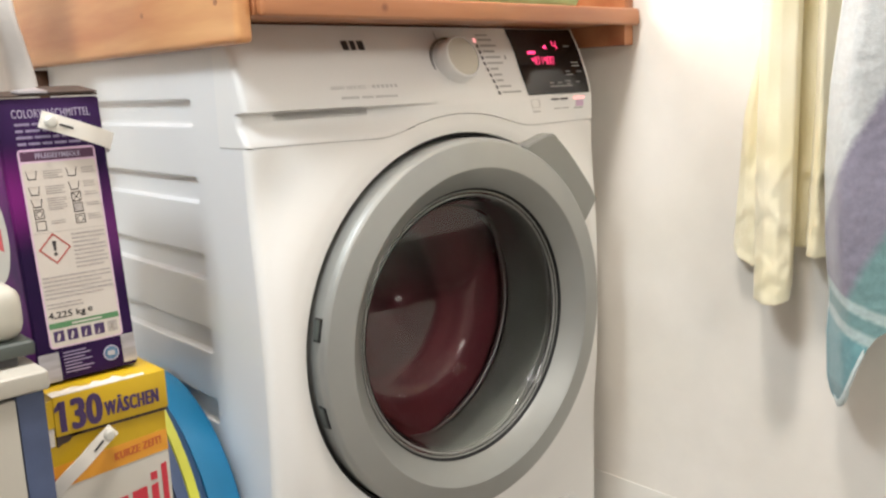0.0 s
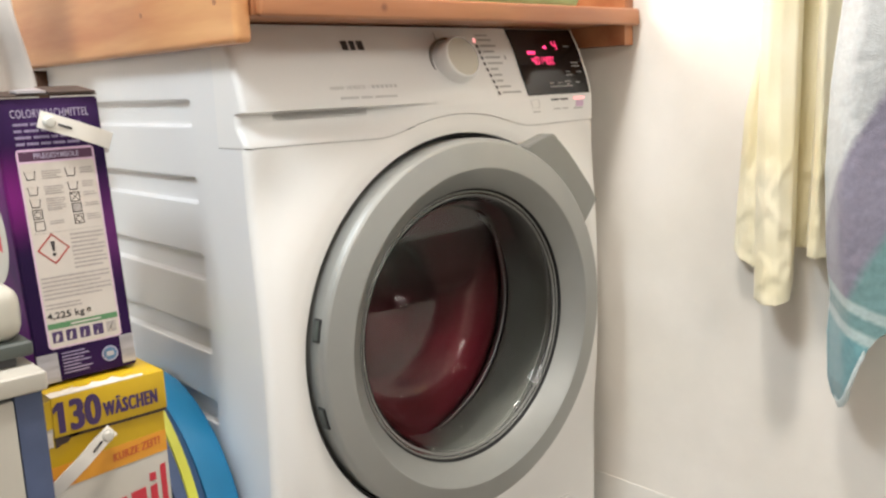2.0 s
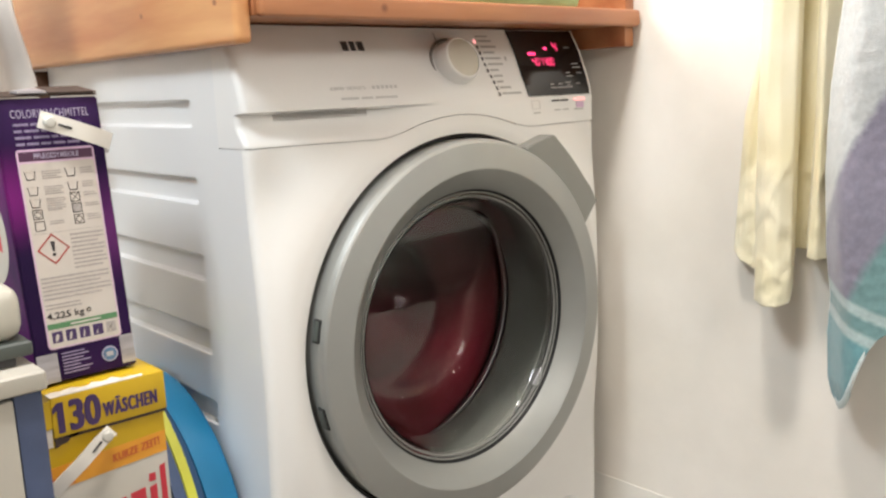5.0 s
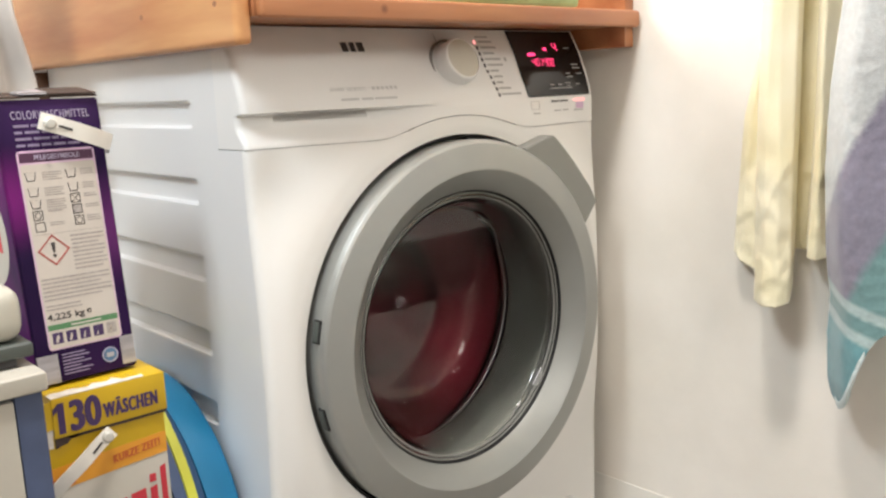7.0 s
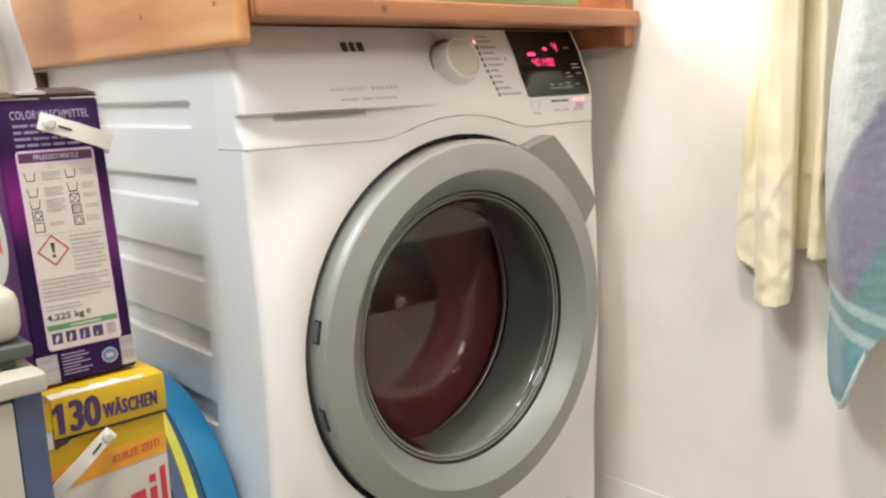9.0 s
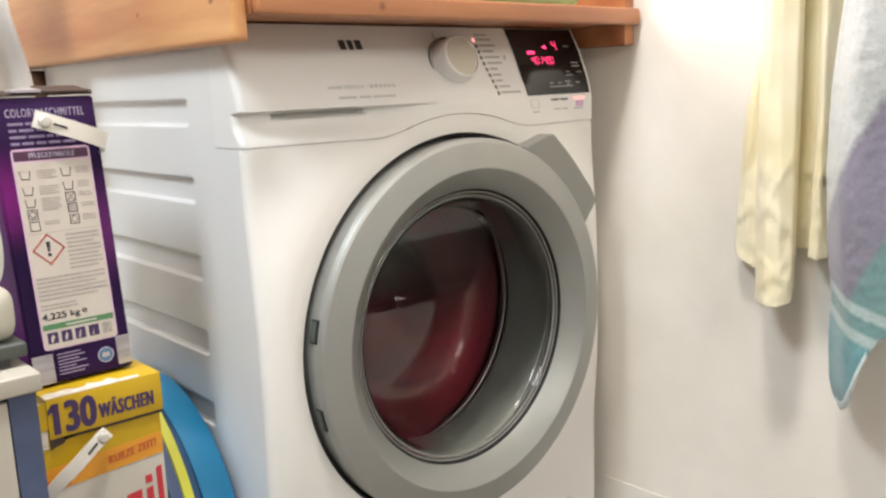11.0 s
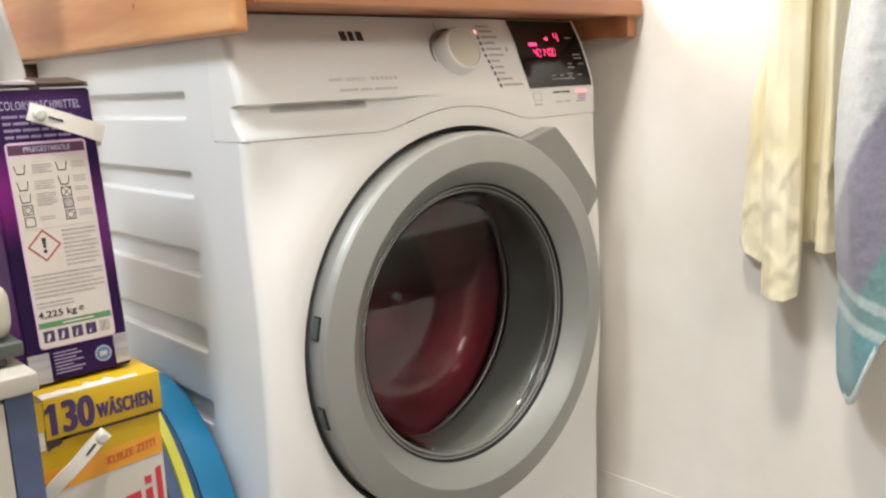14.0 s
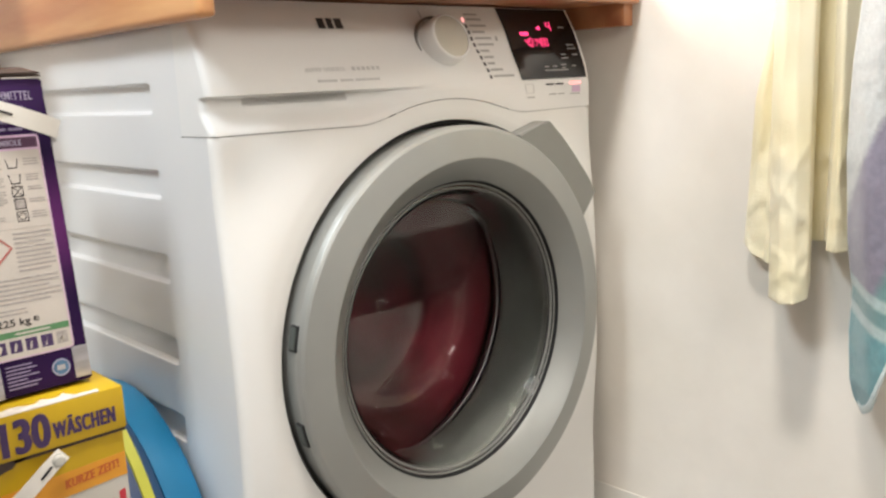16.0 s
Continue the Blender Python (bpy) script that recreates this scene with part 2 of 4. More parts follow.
def terry():
    """Terry cloth in white, lavender and teal bands that run aslant, with two pale bands near the hem."""
    m = bpy.data.materials.new("banded_terry")
    m.use_nodes = True
    nt = m.node_tree
    b = nt.nodes["Principled BSDF"]
    tc = nt.nodes.new("ShaderNodeTexCoord")
    nz = nt.nodes.new("ShaderNodeTexNoise")
    nz.inputs["Scale"].default_value, nz.inputs["Detail"].default_value = 160.0, 4.0
    nt.links.new(tc.outputs["Object"], nz.inputs["Vector"])

    def along(vec, lo, hi, stops, rough=0.016):
        # the bands are given in room coordinates, the cloth's own start at its lower corner
        off = vec[1] * TOWEL_Y + vec[2] * TOWEL_Z
        lo, hi, stops = lo - off, hi - off, [(p - off, c) for p, c in stops]
        dot = nt.nodes.new("ShaderNodeVectorMath")
        dot.operation = "DOT_PRODUCT"
        dot.inputs[1].default_value = vec
        nt.links.new(tc.outputs["Object"], dot.inputs[0])
        add = nt.nodes.new("ShaderNodeMath")
        add.operation = "MULTIPLY_ADD"
        add.inputs[1].default_value = rough
        nt.links.new(nz.outputs["Fac"], add.inputs[0])
        nt.links.new(dot.outputs["Value"], add.inputs[2])
        mr = nt.nodes.new("ShaderNodeMapRange")
        mr.inputs["From Min"].default_value, mr.inputs["From Max"].default_value = lo, hi
        nt.links.new(add.outputs[0], mr.inputs[0])
        rp = nt.nodes.new("ShaderNodeValToRGB")
        els = rp.color_ramp.elements
        while len(els) < len(stops):
            els.new(0.5)
        for e, (p, c) in zip(els, stops):
            e.position, e.color = (p - lo) / (hi - lo), (*c, 1)
        nt.links.new(mr.outputs[0], rp.inputs[0])
        return rp

    teal, lav, white = (0.175, 0.315, 0.315), (0.27, 0.25, 0.32), (0.58, 0.60, 0.59)
    main = along((0, 2.15, 1), -0.8, 0.2, [(-0.40, teal), (-0.375, lav), (-0.212, lav), (-0.19, white)])
    pale, blue = (0.47, 0.59, 0.58), (0.165, 0.37, 0.40)
    hem = along((0, -0.375, 1), 0.5, 0.7, [(0.618, blue), (0.624, pale), (0.632, pale), (0.637, teal), (0.650, teal), (0.655, pale), (0.662, pale)], 0.005)
    top = along((0, -0.375, 1), 0.5, 0.7, [(0.663, (0, 0, 0)), (0.668, (1, 1, 1))], 0.005)
    mx = nt.nodes.new("ShaderNodeMixRGB")
    nt.links.new(top.outputs[0], mx.inputs[0])
    nt.links.new(hem.outputs[0], mx.inputs[1])
    nt.links.new(main.outputs[0], mx.inputs[2])
    mul = nt.nodes.new("ShaderNodeMixRGB")
    mul.blend_type, mul.inputs[0].default_value = "MULTIPLY", 0.35
    nt.links.new(mx.outputs[0], mul.inputs[1])
    nt.links.new(nz.outputs["Fac"], mul.inputs[2])
    nt.links.new(mul.outputs[0], b.inputs["Base Color"])
    b.inputs["Roughness"].default_value = 0.95
    b.inputs["Sheen Weight"].default_value = 0.4
    n2 = nt.nodes.new("ShaderNodeTexNoise")
    n2.inputs["Scale"].default_value, n2.inputs["Detail"].default_value = 620.0, 4.0
    nt.links.new(tc.outputs["Object"], n2.inputs["Vector"])
    bp = nt.nodes.new("ShaderNodeBump")
    bp.inputs["Strength"].default_value, bp.inputs["Distance"].default_value = 0.6, 0.002
    nt.links.new(n2.outputs["Fac"], bp.inputs["Height"])
    nt.links.new(bp.outputs[0], b.inputs["Normal"])
    return m


M_TERRY = terry()

# ---- builders ----
BASE = {}


def thing(name, base, label, category, group="", kind=""):
    ob = new(name)
    ob.location = base
    ob.empty_display_size = 0.05
    BASE[ob.name] = Vector(base)
    return tagged(ob, label, category, group, kind)


def mesh_of(bm, name, material, smooth=35):
    bmesh.ops.recalc_face_normals(bm, faces=bm.faces)
    me = bpy.data.meshes.new(name)
    bm.to_mesh(me)
    bm.free()
    me.materials.append(material)
    if smooth:
        me.shade_smooth()
        me.set_sharp_from_angle(angle=radians(smooth))
    return me


def part(name, bm, material, parent=None, label="", smooth=35):
    """One mesh object; bm is in world metres and moves into its parent's space."""
    base = BASE[parent.name] if parent else Vector((0, 0, 0))
    bmesh.ops.translate(bm, verts=bm.verts, vec=-base)
    ob = new(name, mesh_of(bm, name, material, smooth))
    if parent:
        ob.parent = parent
    BASE[ob.name] = base
    return tagged(ob, label)


def box_bm(x0, x1, y0, y1, z0, z1, bevel=0.0, seg=2, bm=None):
    own = bm is None
    bm = bm or bmesh.new()
    m = Matrix.Translation(((x0 + x1) / 2, (y0 + y1) / 2, (z0 + z1) / 2)) @ Matrix.Diagonal((x1 - x0, y1 - y0, z1 - z0, 1))
    vs = bmesh.ops.create_cube(bm, size=1, matrix=m)["verts"]
    if bevel and own:
        bmesh.ops.bevel(bm, geom=bm.edges[:], offset=bevel, segments=seg, profile=0.6, affect="EDGES")
    return bm


def lathe(profile, cx, cz, n=96, axis="y", closed=False, bump=None):
    """Turns (radius, depth) pairs round an axis along y through (cx, cz), or along x through (y=cx, z=cz)."""
    bm = bmesh.new()
    rings = []
    for r, d in profile:
        ring = []
        for k in range(n):
            a = 2 * math.pi * k / n
            rr, dd = bump(a, r, d) if bump else (r, d)
            c, s = rr * math.cos(a), rr * math.sin(a)
            ring.append(bm.verts.new((cx + c, dd, cz + s) if axis == "y" else (dd, cx + c, cz + s)))
        rings.append(ring)
    pairs = list(zip(rings, rings[1:])) + ([(rings[-1], rings[0])] if closed else [])
    for a, b in pairs:
        for k in range(n):
            bm.faces.new((a[k], a[(k + 1) % n], b[(k + 1) % n], b[k]))
    if not closed:
        for ring, (r, d) in ((rings[0], profile[0]), (rings[-1], profile[-1])):
            if r < 0.002:
                bmesh.ops.pointmerge(bm, verts=ring, merge_co=sum((v.co for v in ring), Vector()) / n)
    return bm


def prism(poly, to3, depth):
    """A flat plate with that outline; to3(u, v, w) places it, w runs from 0 to depth."""
    bm = bmesh.new()
    a = [bm.verts.new(to3(u, v, 0)) for u, v in poly]
    b = [bm.verts.new(to3(u, v, depth)) for u, v in poly]
    bm.faces.new(a)
    bm.faces.new(b[::-1])
    for k in range(len(poly)):
        j = (k + 1) % len(poly)
        bm.faces.new((a[k], a[j], b[j], b[k]))
    return bm


def rounded(u0, u1, v0, v1, r, n=5):
    pts = []
    for cu, cv, a0 in ((u1 - r, v1 - r, 0), (u0 + r, v1 - r, 90), (u0 + r, v0 + r, 180), (u1 - r, v0 + r, 270)):
        for k in range(n):
            a = radians(a0 + 90 * k / (n - 1))
            pts.append((cu + r * math.cos(a), cv + r * math.sin(a)))
    return pts


def circle(u, v, r, n=24):
    return [(u + r * math.cos(2 * math.pi * k / n), v + r * math.sin(2 * math.pi * k / n)) for k in range(n)]


def frame_bm(outer, inner, to3, depth):
    """A plate between two outlines with as many points each."""
    bm = bmesh.new()
    n = len(outer)
    rows = [[bm.verts.new(to3(u, v, w)) for u, v in o] for o, w in ((outer, 0), (outer, depth), (inner, depth), (inner, 0))]
    for a, b in zip(rows, rows[1:] + rows[:1]):
        for k in range(n):
            bm.faces.new((a[k], a[(k + 1) % n], b[(k + 1) % n], b[k]))
    return bm


def lettering(text, width, height, to3, depth=0.0004, u0=0.0, v0=0.0, shear=0.0, weight=0.0, space=1.0):
    """Letters as a thin mesh, stretched to that width and height, from (u0, v0)."""
    cu = bpy.data.curves.new("letters", "FONT")
    cu.body, cu.extrude, cu.shear, cu.resolution_u, cu.offset = text, 0.01, shear, 3, weight
    cu.space_character = space
    ob = new("letters", cu)
    bpy.context.view_layer.update()
    me = bpy.data.meshes.new_from_object(ob.evaluated_get(bpy.context.evaluated_depsgraph_get()))
    bpy.data.objects.remove(ob)
    bpy.data.curves.remove(cu)
    bm = bmesh.new()
    bm.from_mesh(me)
    bpy.data.meshes.remove(me)
    xs, ys = [v.co.x for v in bm.verts], [v.co.y for v in bm.verts]
    for v in bm.verts:
        u = u0 + (v.co.x - min(xs)) / (max(xs) - min(xs)) * width
        w = v0 + (v.co.y - min(ys)) / (max(ys) - min(ys)) * height
        v.co = to3(u, w, depth if v.co.z > 0 else 0.0)
    return bm


def sheet(us, vs, at):
    """A grid mesh: at(u, v) gives each corner."""
    bm = bmesh.new()
    rows = [[bm.verts.new(at(u, v)) for u in us] for v in vs]
    for a, b in zip(rows, rows[1:]):
        for k in range(len(us) - 1):
            bm.faces.new((a[k], a[k + 1], b[k + 1], b[k]))
    return bm


def smooth01(t):
    t = min(1.0, max(0.0, t))
    return t * t * (3 - 2 * t)


def solid(ob, thickness, offset=0.0):
    md = ob.modifiers.new("thickness", "SOLIDIFY")
    md.thickness, md.offset = thickness, offset
    return ob


# ---- the room ----
WALL_X = 0.645
RX0, RX1, RY0, RY1, RZ = -1.35, WALL_X, -3.4, 0.72, 2.4


def structure(name, bm, material, label, smooth=0):
    return tagged(part(name, bm, material, None, "", smooth), label, "", "", "structure")


structure("floor", box_bm(RX0 - 0.2, RX1 + 0.2, RY0 - 0.2, RY1 + 0.2, -0.1, 0), M_FLOOR, "plain brownish tiled floor of the utility room")
structure("ceiling", box_bm(RX0 - 0.2, RX1 + 0.2, RY0 - 0.2, RY1 + 0.2, RZ, RZ + 0.1), M_CEIL, "plain white painted ceiling")
structure("wall_east", box_bm(RX1, RX1 + 0.15, RY0 - 0.15, RY1, 0, RZ), M_WALL, "off-white painted wall behind the hanging towels")
structure("wall_north", box_bm(RX0 - 0.15, RX1 + 0.15, RY1, RY1 + 0.15, 0, RZ), M_WALL, "off-white painted wall behind the washing machine")
structure("wall_south", box_bm(RX0 - 0.15, RX1, RY0 - 0.15, RY0, 0, RZ), M_DIMWALL, "plain grey wall")


structure("wall_west", box_bm(RX0 - 0.15, RX0, RY0, RY1, 0, RZ), M_DIMWALL, "plain grey wall")


def skirting():
    base = tagged(thing("baseboard", (WALL_X, -1.0, 0), "low cream tile skirting along the wall", ""), kind="structure")
    part("grout_bed", box_bm(WALL_X - 0.004, WALL_X, RY0, RY1, 0, 0.112), M_GROUT, base)
    y, k = RY1 - 0.02, 0
    while y > RY0 + 0.3:
        part("tile", box_bm(WALL_X - 0.0045, WALL_X - 0.003, y - 0.297, y, 0.002, 0.116, 0.0006, 1), M_SKIRT, base)
        y -= 0.30


# ---- washing machine ----
CX, CZ = 0.308, 0.453      # middle of the round door
BOWL_LOW, BOWL_HIGH = 0.462, 0.577   # heights of the two creases in its glass bowl
W, TOP, SEAM = 0.604, 0.852, 0.715
R_ARC = 0.2850


def bulge(x, z):
    r = math.hypot(x - CX, z - CZ)
    edge = 0.6 + 0.4 * smooth01(min(x, W - x) / 0.035)
    return -0.0165 * edge * smooth01((0.372 - r) / 0.088) + 0.0015 * smooth01((0.268 - r) / 0.006)


def turn_in(x, r):
    """Rounds the front's two upright edges off towards the sides."""
    d = max(0.0, r - x, x - W + r)
    return r - math.sqrt(max(0.0, r * r - d * d))


def seam_z(x):
    d = abs(x - CX)
    arc = CZ + math.sqrt(max(0.0, R_ARC ** 2 - d * d)) if d < R_ARC else 0
    k = 0.006
    hi, lo = max(SEAM, arc), min(SEAM, arc)
    return hi + k * max(0.0, 1 - (hi - lo) / (2 * k)) ** 2 * 0.5


LEAN_Z = [0.60, 0.715, 0.750, 0.768, 0.786, 0.820, 0.834, 0.853]
LEAN_Y = [0.0, 0.0, 0.0, 0.003, 0.009, 0.0225, 0.030, 0.041]
LIP = 0.7525


def face_y(x, z):
    y = float(np.interp(z, LEAN_Z, LEAN_Y)) + bulge(x, z)
    if z < LIP:
        side = smooth01((0.30 - x) / 0.13)
        y += side * 0.015 * smooth01((z - seam_z(x)) / 0.027)
        grip = smooth01((x - 0.044) / 0.010) * smooth01((0.174 - x) / 0.010)
        y += grip * 0.012 * smooth01((z - LIP + 0.010) / 0.007)
    return y


def decal(x0, x1, z0, z1, lift=0.0006, thick=0.0006, skew=0.0):
    """A thin plate that follows the control panel."""
    nx, nz = max(2, int((x1 - x0) / 0.01) + 1), max(2, int((z1 - z0) / 0.008) + 1)
    bm = bmesh.new()
    grid = []
    for w in (lift, lift + thick):
        grid.append([[bm.verts.new((x + skew * (z - z0), face_y(x, z) - w, z)) for x in np.linspace(x0, x1, nx)] for z in np.linspace(z0, z1, nz)])
    for g in grid:
        for a, b in zip(g, g[1:]):
            for k in range(nx - 1):
                bm.faces.new((a[k], a[k + 1], b[k + 1], b[k]))
    lo, hi = grid
    ring = lambda g: g[0] + [r[-1] for r in g[1:]] + g[-1][-2::-1] + [r[0] for r in g[-2:0:-1]]
    a, b = ring(lo), ring(hi)
    for k in range(len(a)):
        j = (k + 1) % len(a)
        bm.faces.new((a[k], a[j], b[j], b[k]))
    return bm


def on_panel(u, v, w):
    return (u, face_y(u, v) - 0.0005 - w, v)


machine = thing("washing_machine", (0.3, 0.3, 0), "white front-loading washing machine with silver round door, running", "washing machine")

RIBS = [0.755, 0.6625, 0.568, 0.473, 0.380, 0.287]


def rib_depth(y, z):
    d = 1.0
    for zc in RIBS:
        qy, qz = abs(y - 0.325) - 0.207 + 0.012, abs(z - zc) - 0.0165 + 0.006
        sd = math.hypot(max(qy, 0), max(qz, 0)) + min(max(qy, qz), 0) - 0.006
        d = min(d, sd)
    return 0.0075 * smooth01((0.0005 - d) / 0.0042)


def machine_body():
    """Left side with pressed ribs, rounded front corner, then back, right side and top."""
    bm = bmesh.new()
    zs = sorted(set([round(z, 4) for z in np.arange(0.012, TOP, 0.008)] + [round(zc + o, 4) for zc in RIBS for o in np.arange(-0.021, 0.0211, 0.0015)]))
    ys = sorted(set([round(v, 4) for v in np.arange(0.108, 0.14, 0.003)] + [0.0615, 0.075, 0.09, 0.16, 0.2, 0.25, 0.3, 0.35, 0.4, 0.45, 0.5]
                    + [round(v, 4) for v in np.arange(0.51, 0.54, 0.004)] + [0.56, 0.6]))
    rows = []
    for z in zs:
        row = [bm.verts.new((rib_depth(y, z), y, z)) for y in ys]
        row += [bm.verts.new((W, 0.6, z)), bm.verts.new((W, 0.0615, z))]
        rows.append(row)
    for a, b in zip(rows, rows[1:]):
        for k in range(len(a) - 1):
            bm.faces.new((a[k], a[k + 1], b[k + 1], b[k]))
    part("body", bm, M_ENAMEL, machine, "white enamelled side with pressed horizontal ribs", 40)
    part("top_plate", box_bm(0.004, W - 0.004, 0.045, 0.6, TOP - 0.02, TOP, 0.004), M_PLASTIC, machine)


def machine_front():
    """The front sheet round the door opening, wrapped round both side edges."""
    n = 192
    bm = bmesh.new()
    rings = []
    for f in range(19):
        rings.append([])
    corners = [math.atan2(z - CZ, x - CX) % (2 * math.pi) for x in (0.0, W) for z in (0.075, SEAM)]
    angles = sorted([2 * math.pi * k / n for k in range(n)] + corners)
    n = len(angles)
    for a in angles:
        c, s = math.cos(a), math.sin(a)
        dists = []
        if c > 1e-6: dists.append((W - CX) / c)
        if c < -1e-6: dists.append(-CX / c)
        if s < -1e-6: dists.append((0.075 - CZ) / s)
        edge = min(dists) if dists else 9
        if s > 1e-6:
            lo, hi = 0.2, 0.8
            for _ in range(40):
                r = (lo + hi) / 2
                if CZ + s * r < seam_z(min(W, max(0.0, CX + c * r))): lo = r
                else: hi = r
            edge = min(edge, lo)
        radii = [0.2605, 0.2612, 0.264, 0.270, 0.274, 0.278, 0.282, 0.286, 0.291]
        radii = [min(r, edge) for r in radii] + [0.291 + (edge - 0.291) * t if edge > 0.291 else edge for t in (0.2, 0.4, 0.55, 0.68, 0.78, 0.86, 0.92, 0.96, 0.985, 1.0)]
        for f, r in enumerate(radii):
            x, z = CX + c * r, CZ + s * r
            y = bulge(x, z)
            y += turn_in(x, 0.010)
            rings[f].append(bm.verts.new((x, y + (0.010 if f == 0 else 0), z)))
    for a, b in zip(rings, rings[1:]):
        for k in range(n):
            bm.faces.new((a[k], a[(k + 1) % n], b[(k + 1) % n], b[k]))
    bmesh.ops.remove_doubles(bm, verts=bm.verts, dist=0.0002)
    bmesh.ops.dissolve_degenerate(bm, edges=bm.edges, dist=0.0002)
    part("front_panel", bm, M_FRONT, machine, "white front sheet with a round door opening", 50)
    # turned edges between the front and the sides
    for x0, sgn, nm in ((0.0, 1, "corner"), (W, -1, "corner")):
        zs = [0.012] + list(np.linspace(0.075, SEAM, 40))
        prof = [(0.0, 0.0615), (0.0, 0.03), (0.0, 0.016), (0.0, 0.0099)]
        part(nm, sheet(prof, zs, lambda p, z: (x0, p[1] if p[1] > 0.01 else 0.010 + bulge(x0, z), z)), M_ENAMEL, machine, "", 60)
    part("plinth", box_bm(0.004, W - 0.004, 0.004, 0.05, 0.01, 0.073, 0.003), M_FRONT, machine)


def control_panel():
    edge = [0.0, 0.0003, 0.001, 0.002, 0.0035, 0.0055, 0.008]
    xs = sorted(set([round(v, 4) for v in np.linspace(0.012, W - 0.012, 88)] + edge + [W - e for e in edge]))
    ts = list(np.linspace(0, 1, 42))

    def at(x, t):
        zb = seam_z(min(max(x, 0.0), W)) + 0.0009
        z = zb + (TOP - zb) * t
        # close rows round the drawer lip
        if zb < LIP:
            tl = 0.42
            if t < tl - 0.012: z = zb + (LIP - 0.0012 - zb) * (t / (tl - 0.012))
            elif t < tl + 0.012: z = LIP + (t - tl) * 0.1
            else: z = LIP + 0.0012 + (TOP - LIP - 0.0012) * (t - tl - 0.012) / (1 - tl - 0.012)
        y = face_y(x, z)
        y += turn_in(x, 0.008)
        return (x, y, z)

    fascia = part("control_panel", sheet(xs, ts, at), M_PLASTIC, machine, "white plastic control panel with drawer, knob and display", 30)
    # its sides run back to the sheet metal
    for x0 in (0.0, W):
        def at_side(y, z):
            yf = face_y(x0, z) + 0.008
            return (x0, yf + (0.0615 - yf) * y, z)
        part("panel_side", sheet([0, 0.3, 0.6, 1.0], [at(0.0, t)[2] for t in ts], at_side), M_PLASTIC, machine)
    part("panel_seam", box_bm(0.0015, W - 0.0015, 0.008, 0.06, SEAM - 0.004, SEAM + 0.004), M_PRINT, machine)
    part("drawer_seam", decal(0.3105, 0.3118, 0.829, 0.8455, 0.0003, 0.0004), M_PRINT, machine)
    return fascia


